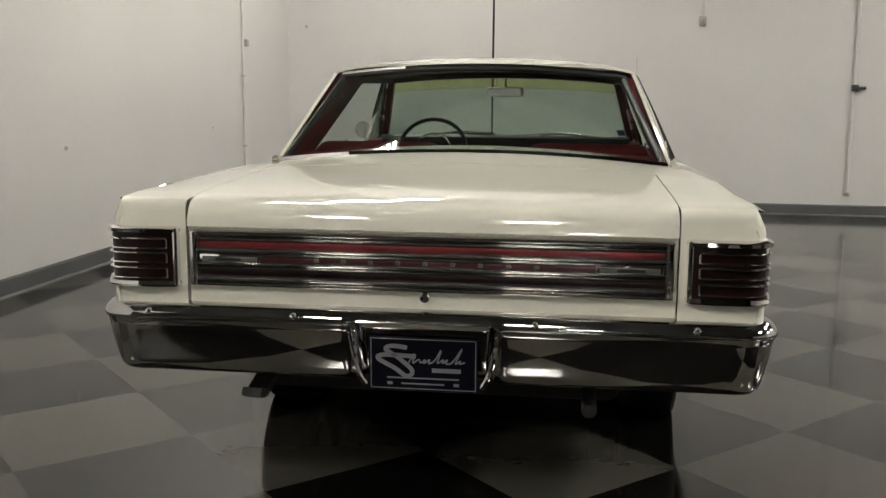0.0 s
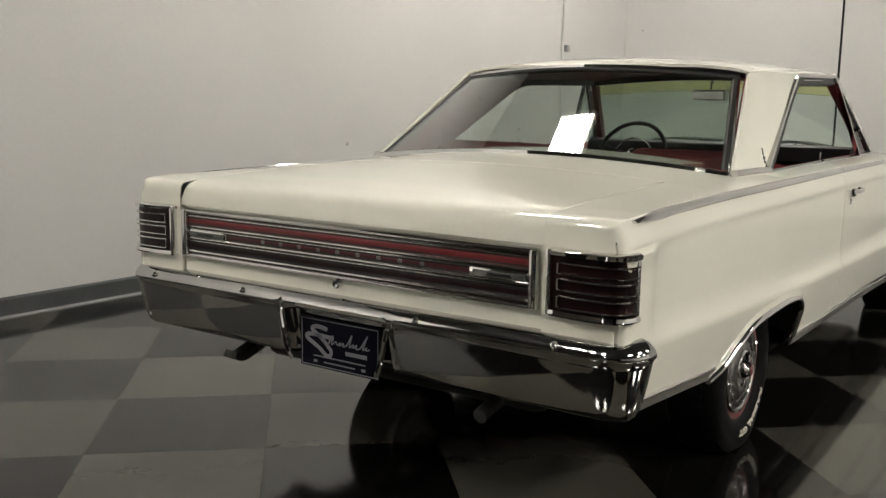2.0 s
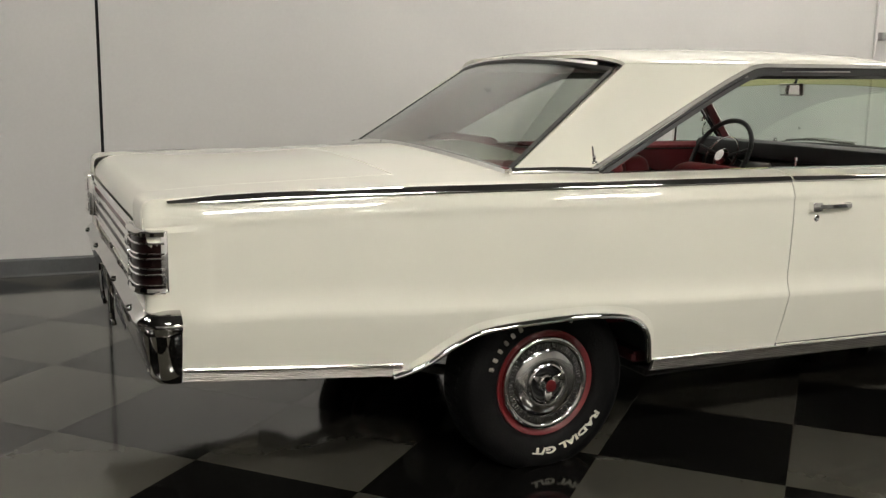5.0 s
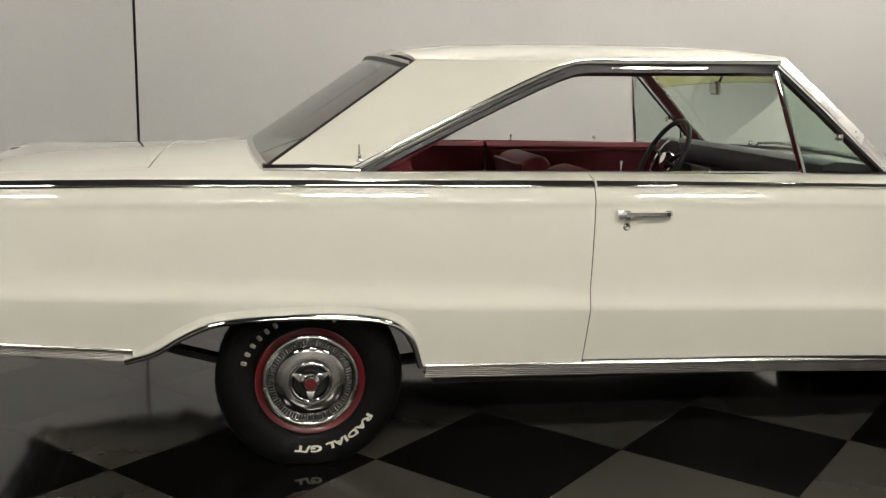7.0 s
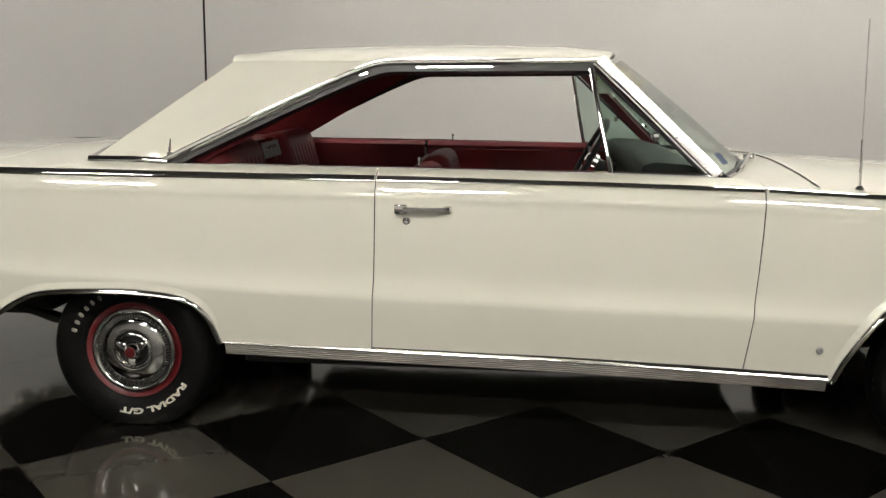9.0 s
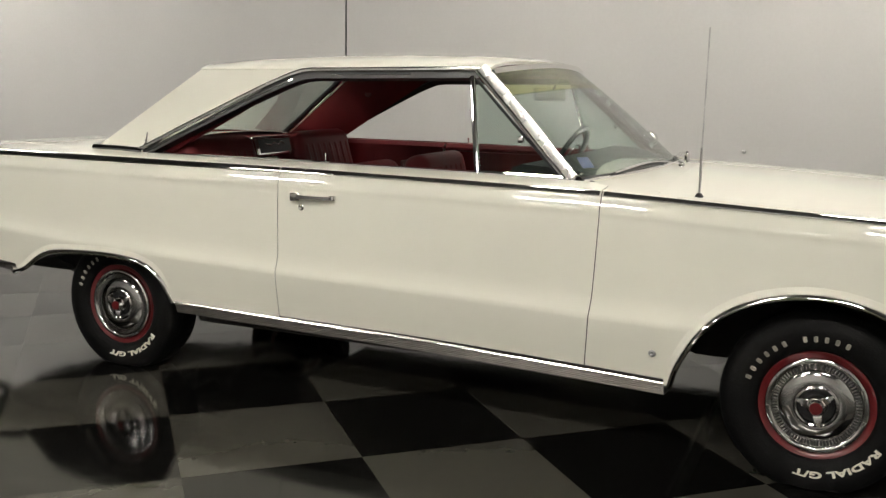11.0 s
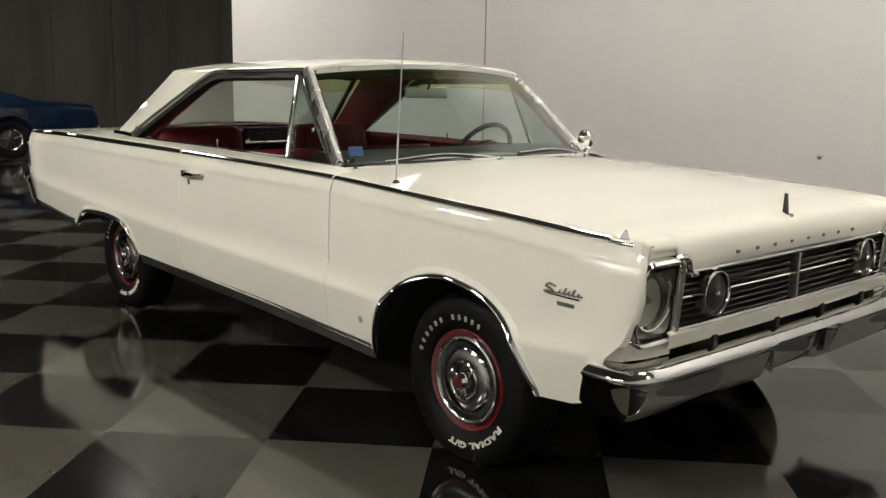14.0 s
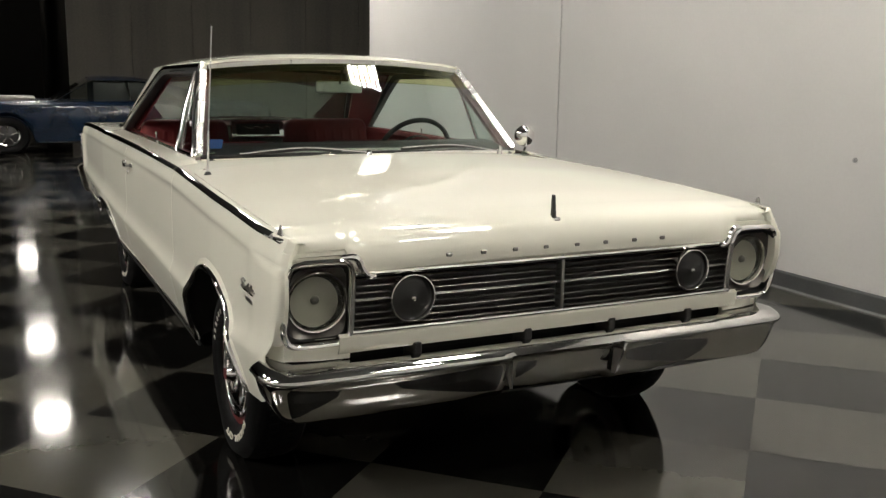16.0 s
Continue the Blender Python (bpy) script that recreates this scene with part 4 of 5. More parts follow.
def bumper(path, section, notch, depth, mat, name):
    """A pressed bumper swept along its plan line; the middle of its lower face is set back."""
    pts = [Vector((x, y, 0)) for x, y in path]
    rows = []
    n = len(pts)
    for i, p in enumerate(pts):
        d = (pts[min(n - 1, i + 1)] - pts[max(0, i - 1)]).normalized()
        out = d.cross(Vector((0, 0, 1)))
        t = min(1.0, max(0.0, (notch + 0.035 - abs(p.x)) / 0.035))
        t = t * t * (3 - 2 * t)
        row = []
        for u, z in section:
            k = t * depth if z < section[4][1] else 0
            q = p + out * (u - k)
            row.append((q.x, q.y, z))
        rows.append(row)
    return grid(rows, False)


def rounded(halfline, straight):
    """Keeps the first points and draws the corner after them as a smooth curve."""
    bend = smooth_line([(x, y, 0) for x, y in halfline[straight - 1:]], 22)
    return halfline[:straight - 1] + [(p.x, p.y) for p in bend]


def both_ends(halfline):
    return [(-x, y) for x, y in reversed(halfline)] + halfline[1:]


rear_line = both_ends(rounded([(0, -2.715)] + [(x, -2.715) for x in (0.08, 0.14, 0.165, 0.175, 0.185, 0.195, 0.205, 0.23, 0.3, 0.45, 0.6, 0.72, 0.80)] + [(0.830, -2.7155), (0.852, -2.712), (0.867, -2.704), (0.875, -2.692), (0.878, -2.678), (0.878, -2.664)], 13))
rear_sec = [(-0.03, 0.653), (0.022, 0.655), (0.040, 0.648), (0.053, 0.637), (0.060, 0.625), (0.0615, 0.617), (0.057, 0.610), (0.052, 0.603), (0.0495, 0.590), (0.046, 0.570), (0.040, 0.540), (0.033, 0.510), (0.0255, 0.482), (0.018, 0.464), (0.006, 0.453), (-0.008, 0.449), (-0.03, 0.452)]
rb = part("rear_bumper", bumper(rear_line, rear_sec, 0.170, 0.042, CHROME, "rear_bumper"), SOFTCHROME, car, "chrome rear bumper with a recess for the plate", solid=0.004, smooth=70)
for x in (-0.775, -0.36, 0.30, 0.72):
    part("bolt", turned([(-2.770, 0.0005), (-2.7835, 0.001), (-2.781, 0.007), (-2.776, 0.010), (-2.766, 0.010)], 16, "y"), CHROME, rb).location = (x, 0, 0.632)
for s, _ in BOTH_SIDES:
    part("notch_rib", flip(sweep(smooth_line([(0.202, -2.772, 0.592), (0.192, -2.773, 0.54), (0.176, -2.771, 0.48), (0.160, -2.764, 0.450)], 8), circle(0.008, 8)), s), CHROME, rb)

plate = new("number_plate")
plate.parent = car
plate.matrix_basis = pose(-0.006, -2.7290, 0.500, 90, 0, 0)
part("board", soft_box(-0.1524, 0.1524, -0.0762, 0.0762, -0.002, 0.002, 0.0015, 1), NAVY, plate, "navy dealer plate with white script mark")
part("border", join(box(-0.147, 0.147, -0.0715, -0.069, 0.002, 0.003), box(-0.147, 0.147, 0.069, 0.0715, 0.002, 0.003), box(-0.147, -0.1445, -0.071, 0.071, 0.002, 0.003), box(0.1445, 0.147, -0.071, 0.071, 0.002, 0.003)), WHITEINK, plate, smooth=0)
ribbon = [(-0.006, -0.0006), (0.006, -0.0006), (0.006, 0.0006), (-0.006, 0.0006)]
part("swash", sweep([(p.x, p.y, 0.003) for p in smooth_line([(-0.045, 0.046, 0), (-0.085, 0.050, 0), (-0.105, 0.040, 0), (-0.070, 0.018, 0), (-0.030, -0.018, 0), (-0.045, -0.035, 0), (-0.080, -0.012, 0), (-0.125, 0.012, 0), (-0.110, 0.024, 0), (-0.02, 0.022, 0)], 40)], ribbon), WHITEINK, plate)
wave = [(-0.040, 0.004), (-0.024, 0.030), (-0.028, 0.004), (-0.012, 0.014), (-0.006, 0.005), (0.006, 0.014), (0.002, 0.004), (0.018, 0.014), (0.016, 0.004), (0.032, 0.012), (0.050, 0.042), (0.040, 0.006), (0.056, 0.016), (0.054, 0.006), (0.068, 0.016), (0.064, 0.005), (0.082, 0.010), (0.108, 0.048), (0.090, 0.006), (0.104, 0.014), (0.102, 0.006), (0.116, 0.010)]
part("script_stroke", sweep([(p.x, p.y, 0.003) for p in smooth_line([(a, b, 0) for a, b in wave], 110)], [(-0.0020, -0.0006), (0.0020, -0.0006), (0.0020, 0.0006), (-0.0020, 0.0006)]), WHITEINK, plate)
for x0, x1, y0, y1 in ((0.025, 0.105, -0.022, -0.010), (-0.10, 0.10, -0.042, -0.038), (-0.06, 0.06, -0.058, -0.054), (-0.10, -0.085, -0.060, -0.052), (0.085, 0.10, -0.060, -0.052)):
    part("small_bar", box(x0, x1, y0, y1, 0.002, 0.0028), WHITEINK, plate, smooth=0)

# exhaust tip and tow hook under the tail
part("exhaust_tip", sweep(smooth_line([(0.455, -2.0, 0.40), (0.455, -2.45, 0.40), (0.452, -2.60, 0.388), (0.452, -2.68, 0.370)], 10), circle(0.021, 14)), UNDER, car)
part("tow_hook", sweep(smooth_line([(-0.50, -2.45, 0.42), (-0.50, -2.58, 0.40), (-0.508, -2.655, 0.372), (-0.512, -2.69, 0.385)], 8), [(-0.03, -0.012), (0.03, -0.012), (0.03, 0.012), (-0.03, 0.012)]), UNDER, car)

# front bumper
front_line = [(-x, -y) for x, y in both_ends(rounded([(0, -2.222)] + [(x, -2.222 + 0.02 * x * x) for x in (0.10, 0.16, 0.185, 0.195, 0.205, 0.215, 0.24, 0.35, 0.5, 0.65, 0.76, 0.83)] + [(0.866, -2.203), (0.882, -2.194), (0.889, -2.178), (0.890, -2.150), (0.889, -2.105), (0.887, -2.060)], 13))]
front_sec = [(-0.04, 0.512), (0.020, 0.517), (0.044, 0.511), (0.060, 0.501), (0.069, 0.492), (0.0735, 0.483), (0.068, 0.476), (0.058, 0.468), (0.052, 0.452), (0.045, 0.430), (0.036, 0.405), (0.024, 0.380), (0.010, 0.358), (-0.008, 0.346), (-0.03, 0.348)]
shape = bumper(front_line, front_sec, 0.185, 0.030, CHROME, "front_bumper")
shape = [(x, y + (z - 0.44) * 0.42 * min(1.0, max(0.0, (2.15 - y) / 0.08)), z) for x, y, z in shape[0]], shape[1]
fb = part("front_bumper", shape, SOFTCHROME, car, "chrome front bumper", solid=0.004, smooth=70)
for s, _ in BOTH_SIDES:
    part("notch_rib", flip(([(0.190, 2.258, 0.460), (0.212, 2.279, 0.460), (0.186, 2.254, 0.378), (0.194, 2.266, 0.376), (0.222, 2.264, 0.460), (0.198, 2.256, 0.376)], [(0, 1, 3, 2), (1, 4, 5, 3), (0, 2, 5, 4)]), s), SILLMETAL, fb, smooth=0)
part("front_valance", grid([[(x, 2.222 - 0.02 * abs(x) ** 2, 0.596), (x, 2.232 - 0.02 * abs(x) ** 2, 0.588), (x, 2.230 - 0.02 * abs(x) ** 2, 0.560), (x, 2.222 - 0.02 * abs(x) ** 2, 0.544), (x, 2.205, 0.540)] for x in spread(-0.74, 0.74, 16)]), PAINT, car, solid=0.005)
for x in (-0.52, -0.2, 0.12, 0.5):
    part("bumper_bracket", soft_box(x - 0.012, x + 0.012, 2.15, 2.234, 0.505, 0.552, 0.003, 1), UNDER, car)

# Black sheet set behind the open gap, standing in for its shade.
part("valance_gap", box(-0.74, 0.74, 2.13, 2.14, 0.44, 0.60), HOLE, car, smooth=0)

# grille
grille = new("grille")
grille.parent = car
part("screen", grid([[(x, 2.165, z) for x in spread(-0.72, 0.72, 4)] for z in (0.59, 0.80)]), BLACK, grille, smooth=0)
for k in range(8):
    z = 0.612 + 0.0198 * k
    thick = 0.0024 if k != 4 else 0.0038
    part("grille_bar", sweep([(x, 2.222 - 0.025 * x * x, z) for x in spread(-0.70, 0.70, 8)], [(0.030, -0.001), (0.030, 0.001), (-0.002, thick), (-0.006, 0.0), (-0.002, -thick)]), BRIGHTTRIM, grille)
part("top_strip", sweep([(x, 2.226 - 0.02 * x * x, 0.768) for x in spread(-0.70, 0.70, 8)], circle(0.008, 8)), CHROME, grille)
part("bottom_strip", sweep([(x, 2.230 - 0.02 * x * x, 0.600) for x in spread(-0.70, 0.70, 8)], circle(0.006, 8)), CHROME, grille)
part("centre_bar", soft_box(-0.006, 0.006, 2.20, 2.232, 0.602, 0.778, 0.003, 2), BRUSHED, grille)
for s, _ in BOTH_SIDES:
    aux = new("driving_lamp")
    aux.parent = car
    aux.matrix_basis = pose(0.519 * s, 2.2145, 0.688)
    part("ring", turned([(-0.05, 0.068), (0.018, 0.0715), (0.024, 0.0705), (0.025, 0.068), (0.022, 0.066), (0.008, 0.065), (-0.05, 0.065)], 36, "y"), CHROME, aux, "thin chrome ring")
    part("face", turned([(0.008, 0.0655), (0.012, 0.060), (0.017, 0.045), (0.018, 0.020), (0.022, 0.012), (0.024, 0.0005)], 36, "y"), GRILLEBLACK, aux)
    part("centre", turned([(0.020, 0.008), (0.028, 0.006), (0.029, 0.0005)], 16, "y"), CHROME, aux)
    # headlamp in its squared bezel
    head = new("headlamp")
    head.parent = car
    head.matrix_basis = pose(0.797 * s, 2.210, 0.692, -5, 0, 0)
    loop = []
    for k in range(56):
        t = 2 * math.pi * k / 56
        c, sn = math.cos(t), math.sin(t)
        rr = (abs(c) ** 6 + abs(sn) ** 6) ** (-1 / 6)
        # the outer side swells to a blunt point below the middle
        swell = 0.014 * max(0.0, 1 - abs(sn * rr + 0.15) / 0.9) if c > 0 else 0.0
        loop.append(((0.099 * rr * c + swell) * s, 0.0, 0.123 * rr * sn))
    part("bezel", sweep(loop, [(-0.010, -0.045), (0.009, -0.045), (0.013, 0.004), (0.011, 0.013), (0.006, 0.019), (0.0, 0.020), (-0.006, 0.014), (-0.008, 0.0)], (0, 1, 0), True), CHROME, head, "squared chrome lamp frame", smooth=50)
    part("bezel_groove", grid([[(x * k, d, z * k) for x, _, z in loop] for k, d in ((0.94, 0.012), (0.92, -0.012), (0.84, -0.014), (0.825, -0.002))], True), GRILLEBLACK, head)
    plate_rows = []
    for k in range(6):
        f = k / 5
        row = []
        for x, _, z in loop:
            h = math.hypot(x, z)
            row.append((x * 0.825 * (1 - f) + 0.090 * x / h * f, -0.002 - 0.022 * f, z * 0.825 * (1 - f) + 0.090 * z / h * f))
        plate_rows.append(row)
    part("bezel_plate", grid(plate_rows, True), SILLMETAL, head, "grey inner lamp plate")
    part("rim", turned([(-0.045, 0.088), (-0.016, 0.0915), (-0.008, 0.0885), (-0.010, 0.084), (-0.03, 0.083)], 40, "y"), CHROME, head)
    part("reflector", turned([(-0.018, 0.085), (-0.036, 0.072), (-0.052, 0.052), (-0.061, 0.030), (-0.065, 0.0005)], 40, "y"), LAMPBOWL, head)
    part("bulb_shield", turned([(-0.062, 0.012), (-0.034, 0.014), (-0.026, 0.010), (-0.022, 0.0005)], 16, "y"), BRUSHED, head)
    cover = part("glass", turned([(-0.016, 0.086), (-0.006, 0.076), (0.004, 0.056), (0.010, 0.030), (0.012, 0.0005)], 40, "y"), LAMPGLASS, head, "fluted clear glass")
    cover.visible_shadow = False
    # bright bead that runs from the frame's upper inner corner down to the grille
    bead = smooth_line([(-0.060 * s, 0.008, 0.130), (-0.092 * s, 0.012, 0.131), (-0.110 * s, 0.014, 0.120), (-0.120 * s, 0.016, 0.097), (-0.136 * s, 0.018, 0.078), (-0.160 * s, 0.018, 0.072)], 16)
    part("corner_bead", sweep(bead, circle(0.010, 8), (0, 1, 0), scales=[0.5, 0.7, 0.9, 1, 1.1, 1.15, 1.15, 1.1, 1.05, 1, 1, 1, 1, 0.95, 0.9, 0.85, 0.8]), CHROME, head)
    part("nose_filler", flip(grid([[(0.715, 2.17, z), (0.80, 2.174, z), (0.885, 2.172 - 0.10 * max(0.0, 0.62 - z), z), (0.912, 2.12 - 0.10 * max(0.0, 0.62 - z), z)] for z in (0.52, 0.58, 0.62, 0.70, 0.82)]), s), PAINT, car, solid=0.004)
    part("headlamp_brow", flip(grid([[(x, y, z - 0.02 * max(0.0, (x - 0.84) / 0.06) ** 2) for x in spread(0.70, 0.885, 6)] for y, z in ((2.10, 0.868), (2.16, 0.862), (2.195, 0.850), (2.208, 0.836), (2.206, 0.826))]), s), PAINT, car, solid=0.004)
    part("lower_corner", flip(grid([[(0.70, 2.196, z), (0.80, 2.186, z), (0.86, 2.168, z), (0.898, 2.13, z), (0.915, 2.08, z)] for z in (0.52, 0.56, 0.583)]), s), PAINT, car, solid=0.004)

# marks, lamps, handle, aerial, mirrors, wipers
for k, x in enumerate((0.40, 0.285, 0.175, 0.065, -0.050, -0.160, -0.275, -0.39)):
    part("hood_mark", soft_box(x - 0.010, x + 0.010, 2.222, 2.2315, 0.800, 0.812, 0.003, 1), SILLMETAL, hood)
blade = part("hood_ornament", ([(-0.004, 2.152, 0.885), (0.004, 2.152, 0.885), (-0.005, 2.175, 0.880), (0.005, 2.175, 0.880), (-0.004, 2.156, 0.958), (0.004, 2.156, 0.958), (-0.005, 2.166, 0.957), (0.005, 2.166, 0.957)], [(0, 1, 5, 4), (2, 6, 7, 3), (0, 4, 6, 2), (1, 3, 7, 5), (4, 5, 7, 6), (0, 2, 3, 1)]), BLACK, hood, "upright black and chrome blade", smooth=0, bevel=0.0015)
part("ornament_foot", soft_box(-0.012, 0.012, 2.135, 2.19, 0.874, 0.889, 0.005, 2), CHROME, blade)
for s, _ in BOTH_SIDES:
    w = [(1.935, 0.716), (1.905, 0.722), (1.885, 0.710), (1.915, 0.702), (1.925, 0.690), (1.895, 0.686), (1.880, 0.692), (1.94, 0.694), (1.955, 0.704), (1.945, 0.694), (1.968, 0.696), (1.985, 0.716), (1.975, 0.694), (1.992, 0.698), (2.000, 0.706), (1.996, 0.694), (2.010, 0.696), (2.026, 0.717), (2.018, 0.694), (2.036, 0.698), (2.044, 0.706), (2.040, 0.694), (2.060, 0.698)]
    line = [(side_x(p.x, 0.70) + 0.004, p.x, p.y) for p in smooth_line([(1.968 + (a - 1.968) * 0.84, 0.703 + (b - 0.703) * 0.84, 0) for a, b in w], 110)]
    script = part("fender_script", flip(sweep(line, circle(0.0030, 6), (1, 0, 0)), s), BRUSHED, car, "chrome script mark")
    part("underline", flip(sweep([(side_x(y, 0.69) + 0.004, y, 0.6875 - 0.004 * (y - 1.9)) for y in spread(1.915, 2.035, 6)], circle(0.0026, 6)), s), CHROME, script)
    part("engine_mark", flip(soft_box(side_x(1.98, 0.665) - 0.002, side_x(1.98, 0.665) + 0.004, 1.945, 2.015, 0.656, 0.670, 0.002, 1), s), BRUSHED, car)
    part("side_plug", flip(moved(turned([(0, 0.013), (0.005, 0.012), (0.007, 0.006), (0.004, 0.0005)], 16), Matrix.Translation((side_x(0.945, 0.405), 0.945, 0.405))), s), STEEL, car)
    handle = new("door_handle")
    handle.parent = car
    hx = side_x(-0.4, 0.85)
    part("grip", flip(sweep(smooth_line([(hx + 0.006, -0.295, 0.853), (hx + 0.026, -0.315, 0.852), (hx + 0.028, -0.40, 0.851), (hx + 0.020, -0.455, 0.850)], 10), [(-0.006, -0.007), (0.006, -0.007), (0.006, 0.007), (-0.006, 0.007)]), s), CHROME, handle)
    part("button_block", flip(soft_box(hx - 0.006, hx + 0.026, -0.485, -0.440, 0.832, 0.866, 0.006, 2), s), CHROME, handle)
    part("front_foot", flip(soft_box(hx - 0.006, hx + 0.014, -0.318, -0.290, 0.842, 0.862, 0.005, 2), s), CHROME, handle)
    part("key_lock", flip(moved(turned([(0, 0.013), (0.008, 0.013), (0.011, 0.009), (0.009, 0.0005)], 18), Matrix.Translation((hx - 0.004, -0.445, 0.808))), s), CHROME, handle)

aerial = new("aerial")
aerial.parent = car
part("foot", turned([(0.928, 0.022), (0.938, 0.020), (0.950, 0.012), (0.956, 0.007)], 16, "z"), BLACK, aerial).location = (0.833, 1.055, -0.006)
part("mast", rod((0.833, 1.055, 0.94), (0.826, 1.053, 1.10), 0.0042, 8), CHROME, aerial)
part("whip", rod((0.826, 1.053, 1.10), (0.802, 1.050, 1.490), 0.0026, 6), STEEL, aerial)
mirror = new("door_mirror")
mirror.parent = car
mirror.matrix_basis = pose(-0.880, 0.555, 1.028, 0, 0, -12) @ Matrix.Scale(0.88, 4)
part("shell", turned([(-0.012, 0.058), (0.004, 0.055), (0.022, 0.040), (0.032, 0.018), (0.035, 0.0005)], 28, "y"), CHROME, mirror, "round chrome door mirror")
part("rim", turned([(-0.010, 0.058), (-0.018, 0.060), (-0.018, 0.054), (-0.012, 0.052)], 28, "y"), CHROME, mirror)
part("mirror_glass", turned([(-0.0135, 0.054), (-0.0135, 0.0005)], 28, "y"), CHROME, mirror)
part("stem", sweep(smooth_line([(0.0, 0.012, -0.035), (0.004, 0.02, -0.07), (0.02, 0.03, -0.105)], 6), circle(0.011, 8), scales=[0.7, 0.7, 0.8, 0.9, 1.0, 1.2, 1.5]), CHROME, mirror)
inside = new("inside_mirror")
inside.parent = car
turn = pose(0.012, 0.275, 1.26, 4, 0, -19) @ Matrix.Translation((-0.012, -0.275, -1.26))
part("shell", moved(soft_box(-0.098, 0.122, 0.262, 0.280, 1.232, 1.288, 0.008, 3), turn), STEEL, inside)
part("glass", moved(soft_box(-0.090, 0.114, 0.2600, 0.2625, 1.238, 1.282, 0.001, 1), turn), CHROME, inside)
part("stem", rod((0.012, 0.285, 1.275), (0.012, 0.315, 1.345), 0.006, 8), BLACK, inside)
for x0, x1 in ((0.10, 0.62), (-0.62, -0.08)):
    wip = new("wiper")
    wip.parent = car
    ys = lambda x: 0.665 + 0.155 * (1 - abs(x / 0.765) ** 2.2)
    a = x0 if x0 > 0 else x1
    pivot, tip = ((x0, ys(x0) + 0.055, 0.992), (x1, ys(x1) - 0.005, 0.985)) if x0 > 0 else ((x0 + 0.02, ys(x0) + 0.06, 0.975), (x1, ys(x1) + 0.0, 1.005))
    mid = ((pivot[0] + tip[0]) / 2, (ys((pivot[0] + tip[0]) / 2) + 0.012), 1.012)
    part("arm", sweep(smooth_line([pivot, mid, tip], 10), [(-0.005, -0.002), (0.005, -0.002), (0.004, 0.003), (-0.004, 0.003)]), CHROME, wip)
    part("blade", sweep([p + Vector((0, -0.012, -0.006)) for p in smooth_line([(pivot[0] * 0.8 + tip[0] * 0.2, ys(pivot[0] * 0.8 + tip[0] * 0.2) + 0.016, 1.002), mid, tip], 8)], [(-0.003, -0.008), (0.003, -0.008), (0.003, 0.004), (-0.003, 0.004)]), BLACK, wip)
    part("pivot", turned([(0.955, 0.014), (0.992, 0.012), (1.000, 0.007), (1.001, 0.0005)], 14, "z"), CHROME, wip).location = (pivot[0], pivot[1], 0)
part("sticker", ([(0.682, 0.657, 1.004), (0.735, 0.628, 1.004), (0.718, 0.598, 1.040), (0.668, 0.627, 1.040)], [(0, 1, 2, 3)]), BLUEINK, car, "blue inspection sticker on the glass", smooth=0, solid=0.001)
part("vin_clip", soft_box(0.70, 0.74, 0.60, 0.625, 0.975, 0.99, 0.004, 1), CHROME, car)

# ---- car: interior ----
part("carpet", soft_box(-0.76, 0.76, -1.10, 0.90, 0.30, 0.34, 0.01, 1), REDDARK, car, "dark red carpet")
part("firewall", soft_box(-0.76, 0.76, 0.90, 0.94, 0.30, 0.94, 0.01, 1), BLACK, car)
part("parcel_shelf", grid([[(x, y, 0.990 + 0.020 * (1 - (x / 0.75) ** 2) - (0.0 if y < -1.25 else 0.01)) for x in spread(-0.74, 0.74, 12)] for y in spread(-1.62, -1.20, 6)]), RED, car, solid=0.008)
part("headliner", grid([[(x * lerp(y, ROOF_Y, ROOF_HALF), y, roof_point(x * 0.98 * lerp(y, ROOF_Y, ROOF_HALF), y) - 0.030) for x in spread(-0.99, 0.99, 12)] for y in spread(-1.10, 0.23, 10)]), REDDARK, car, "dark red headliner", solid=0.006)
part("header_rail", sweep([Vector(p) + Vector((0, -0.030, -0.026)) for p in ws_rows[0]], [(-0.03, -0.014), (0.02, -0.014), (0.02, 0.012), (-0.03, 0.012)]), BLACK, car)
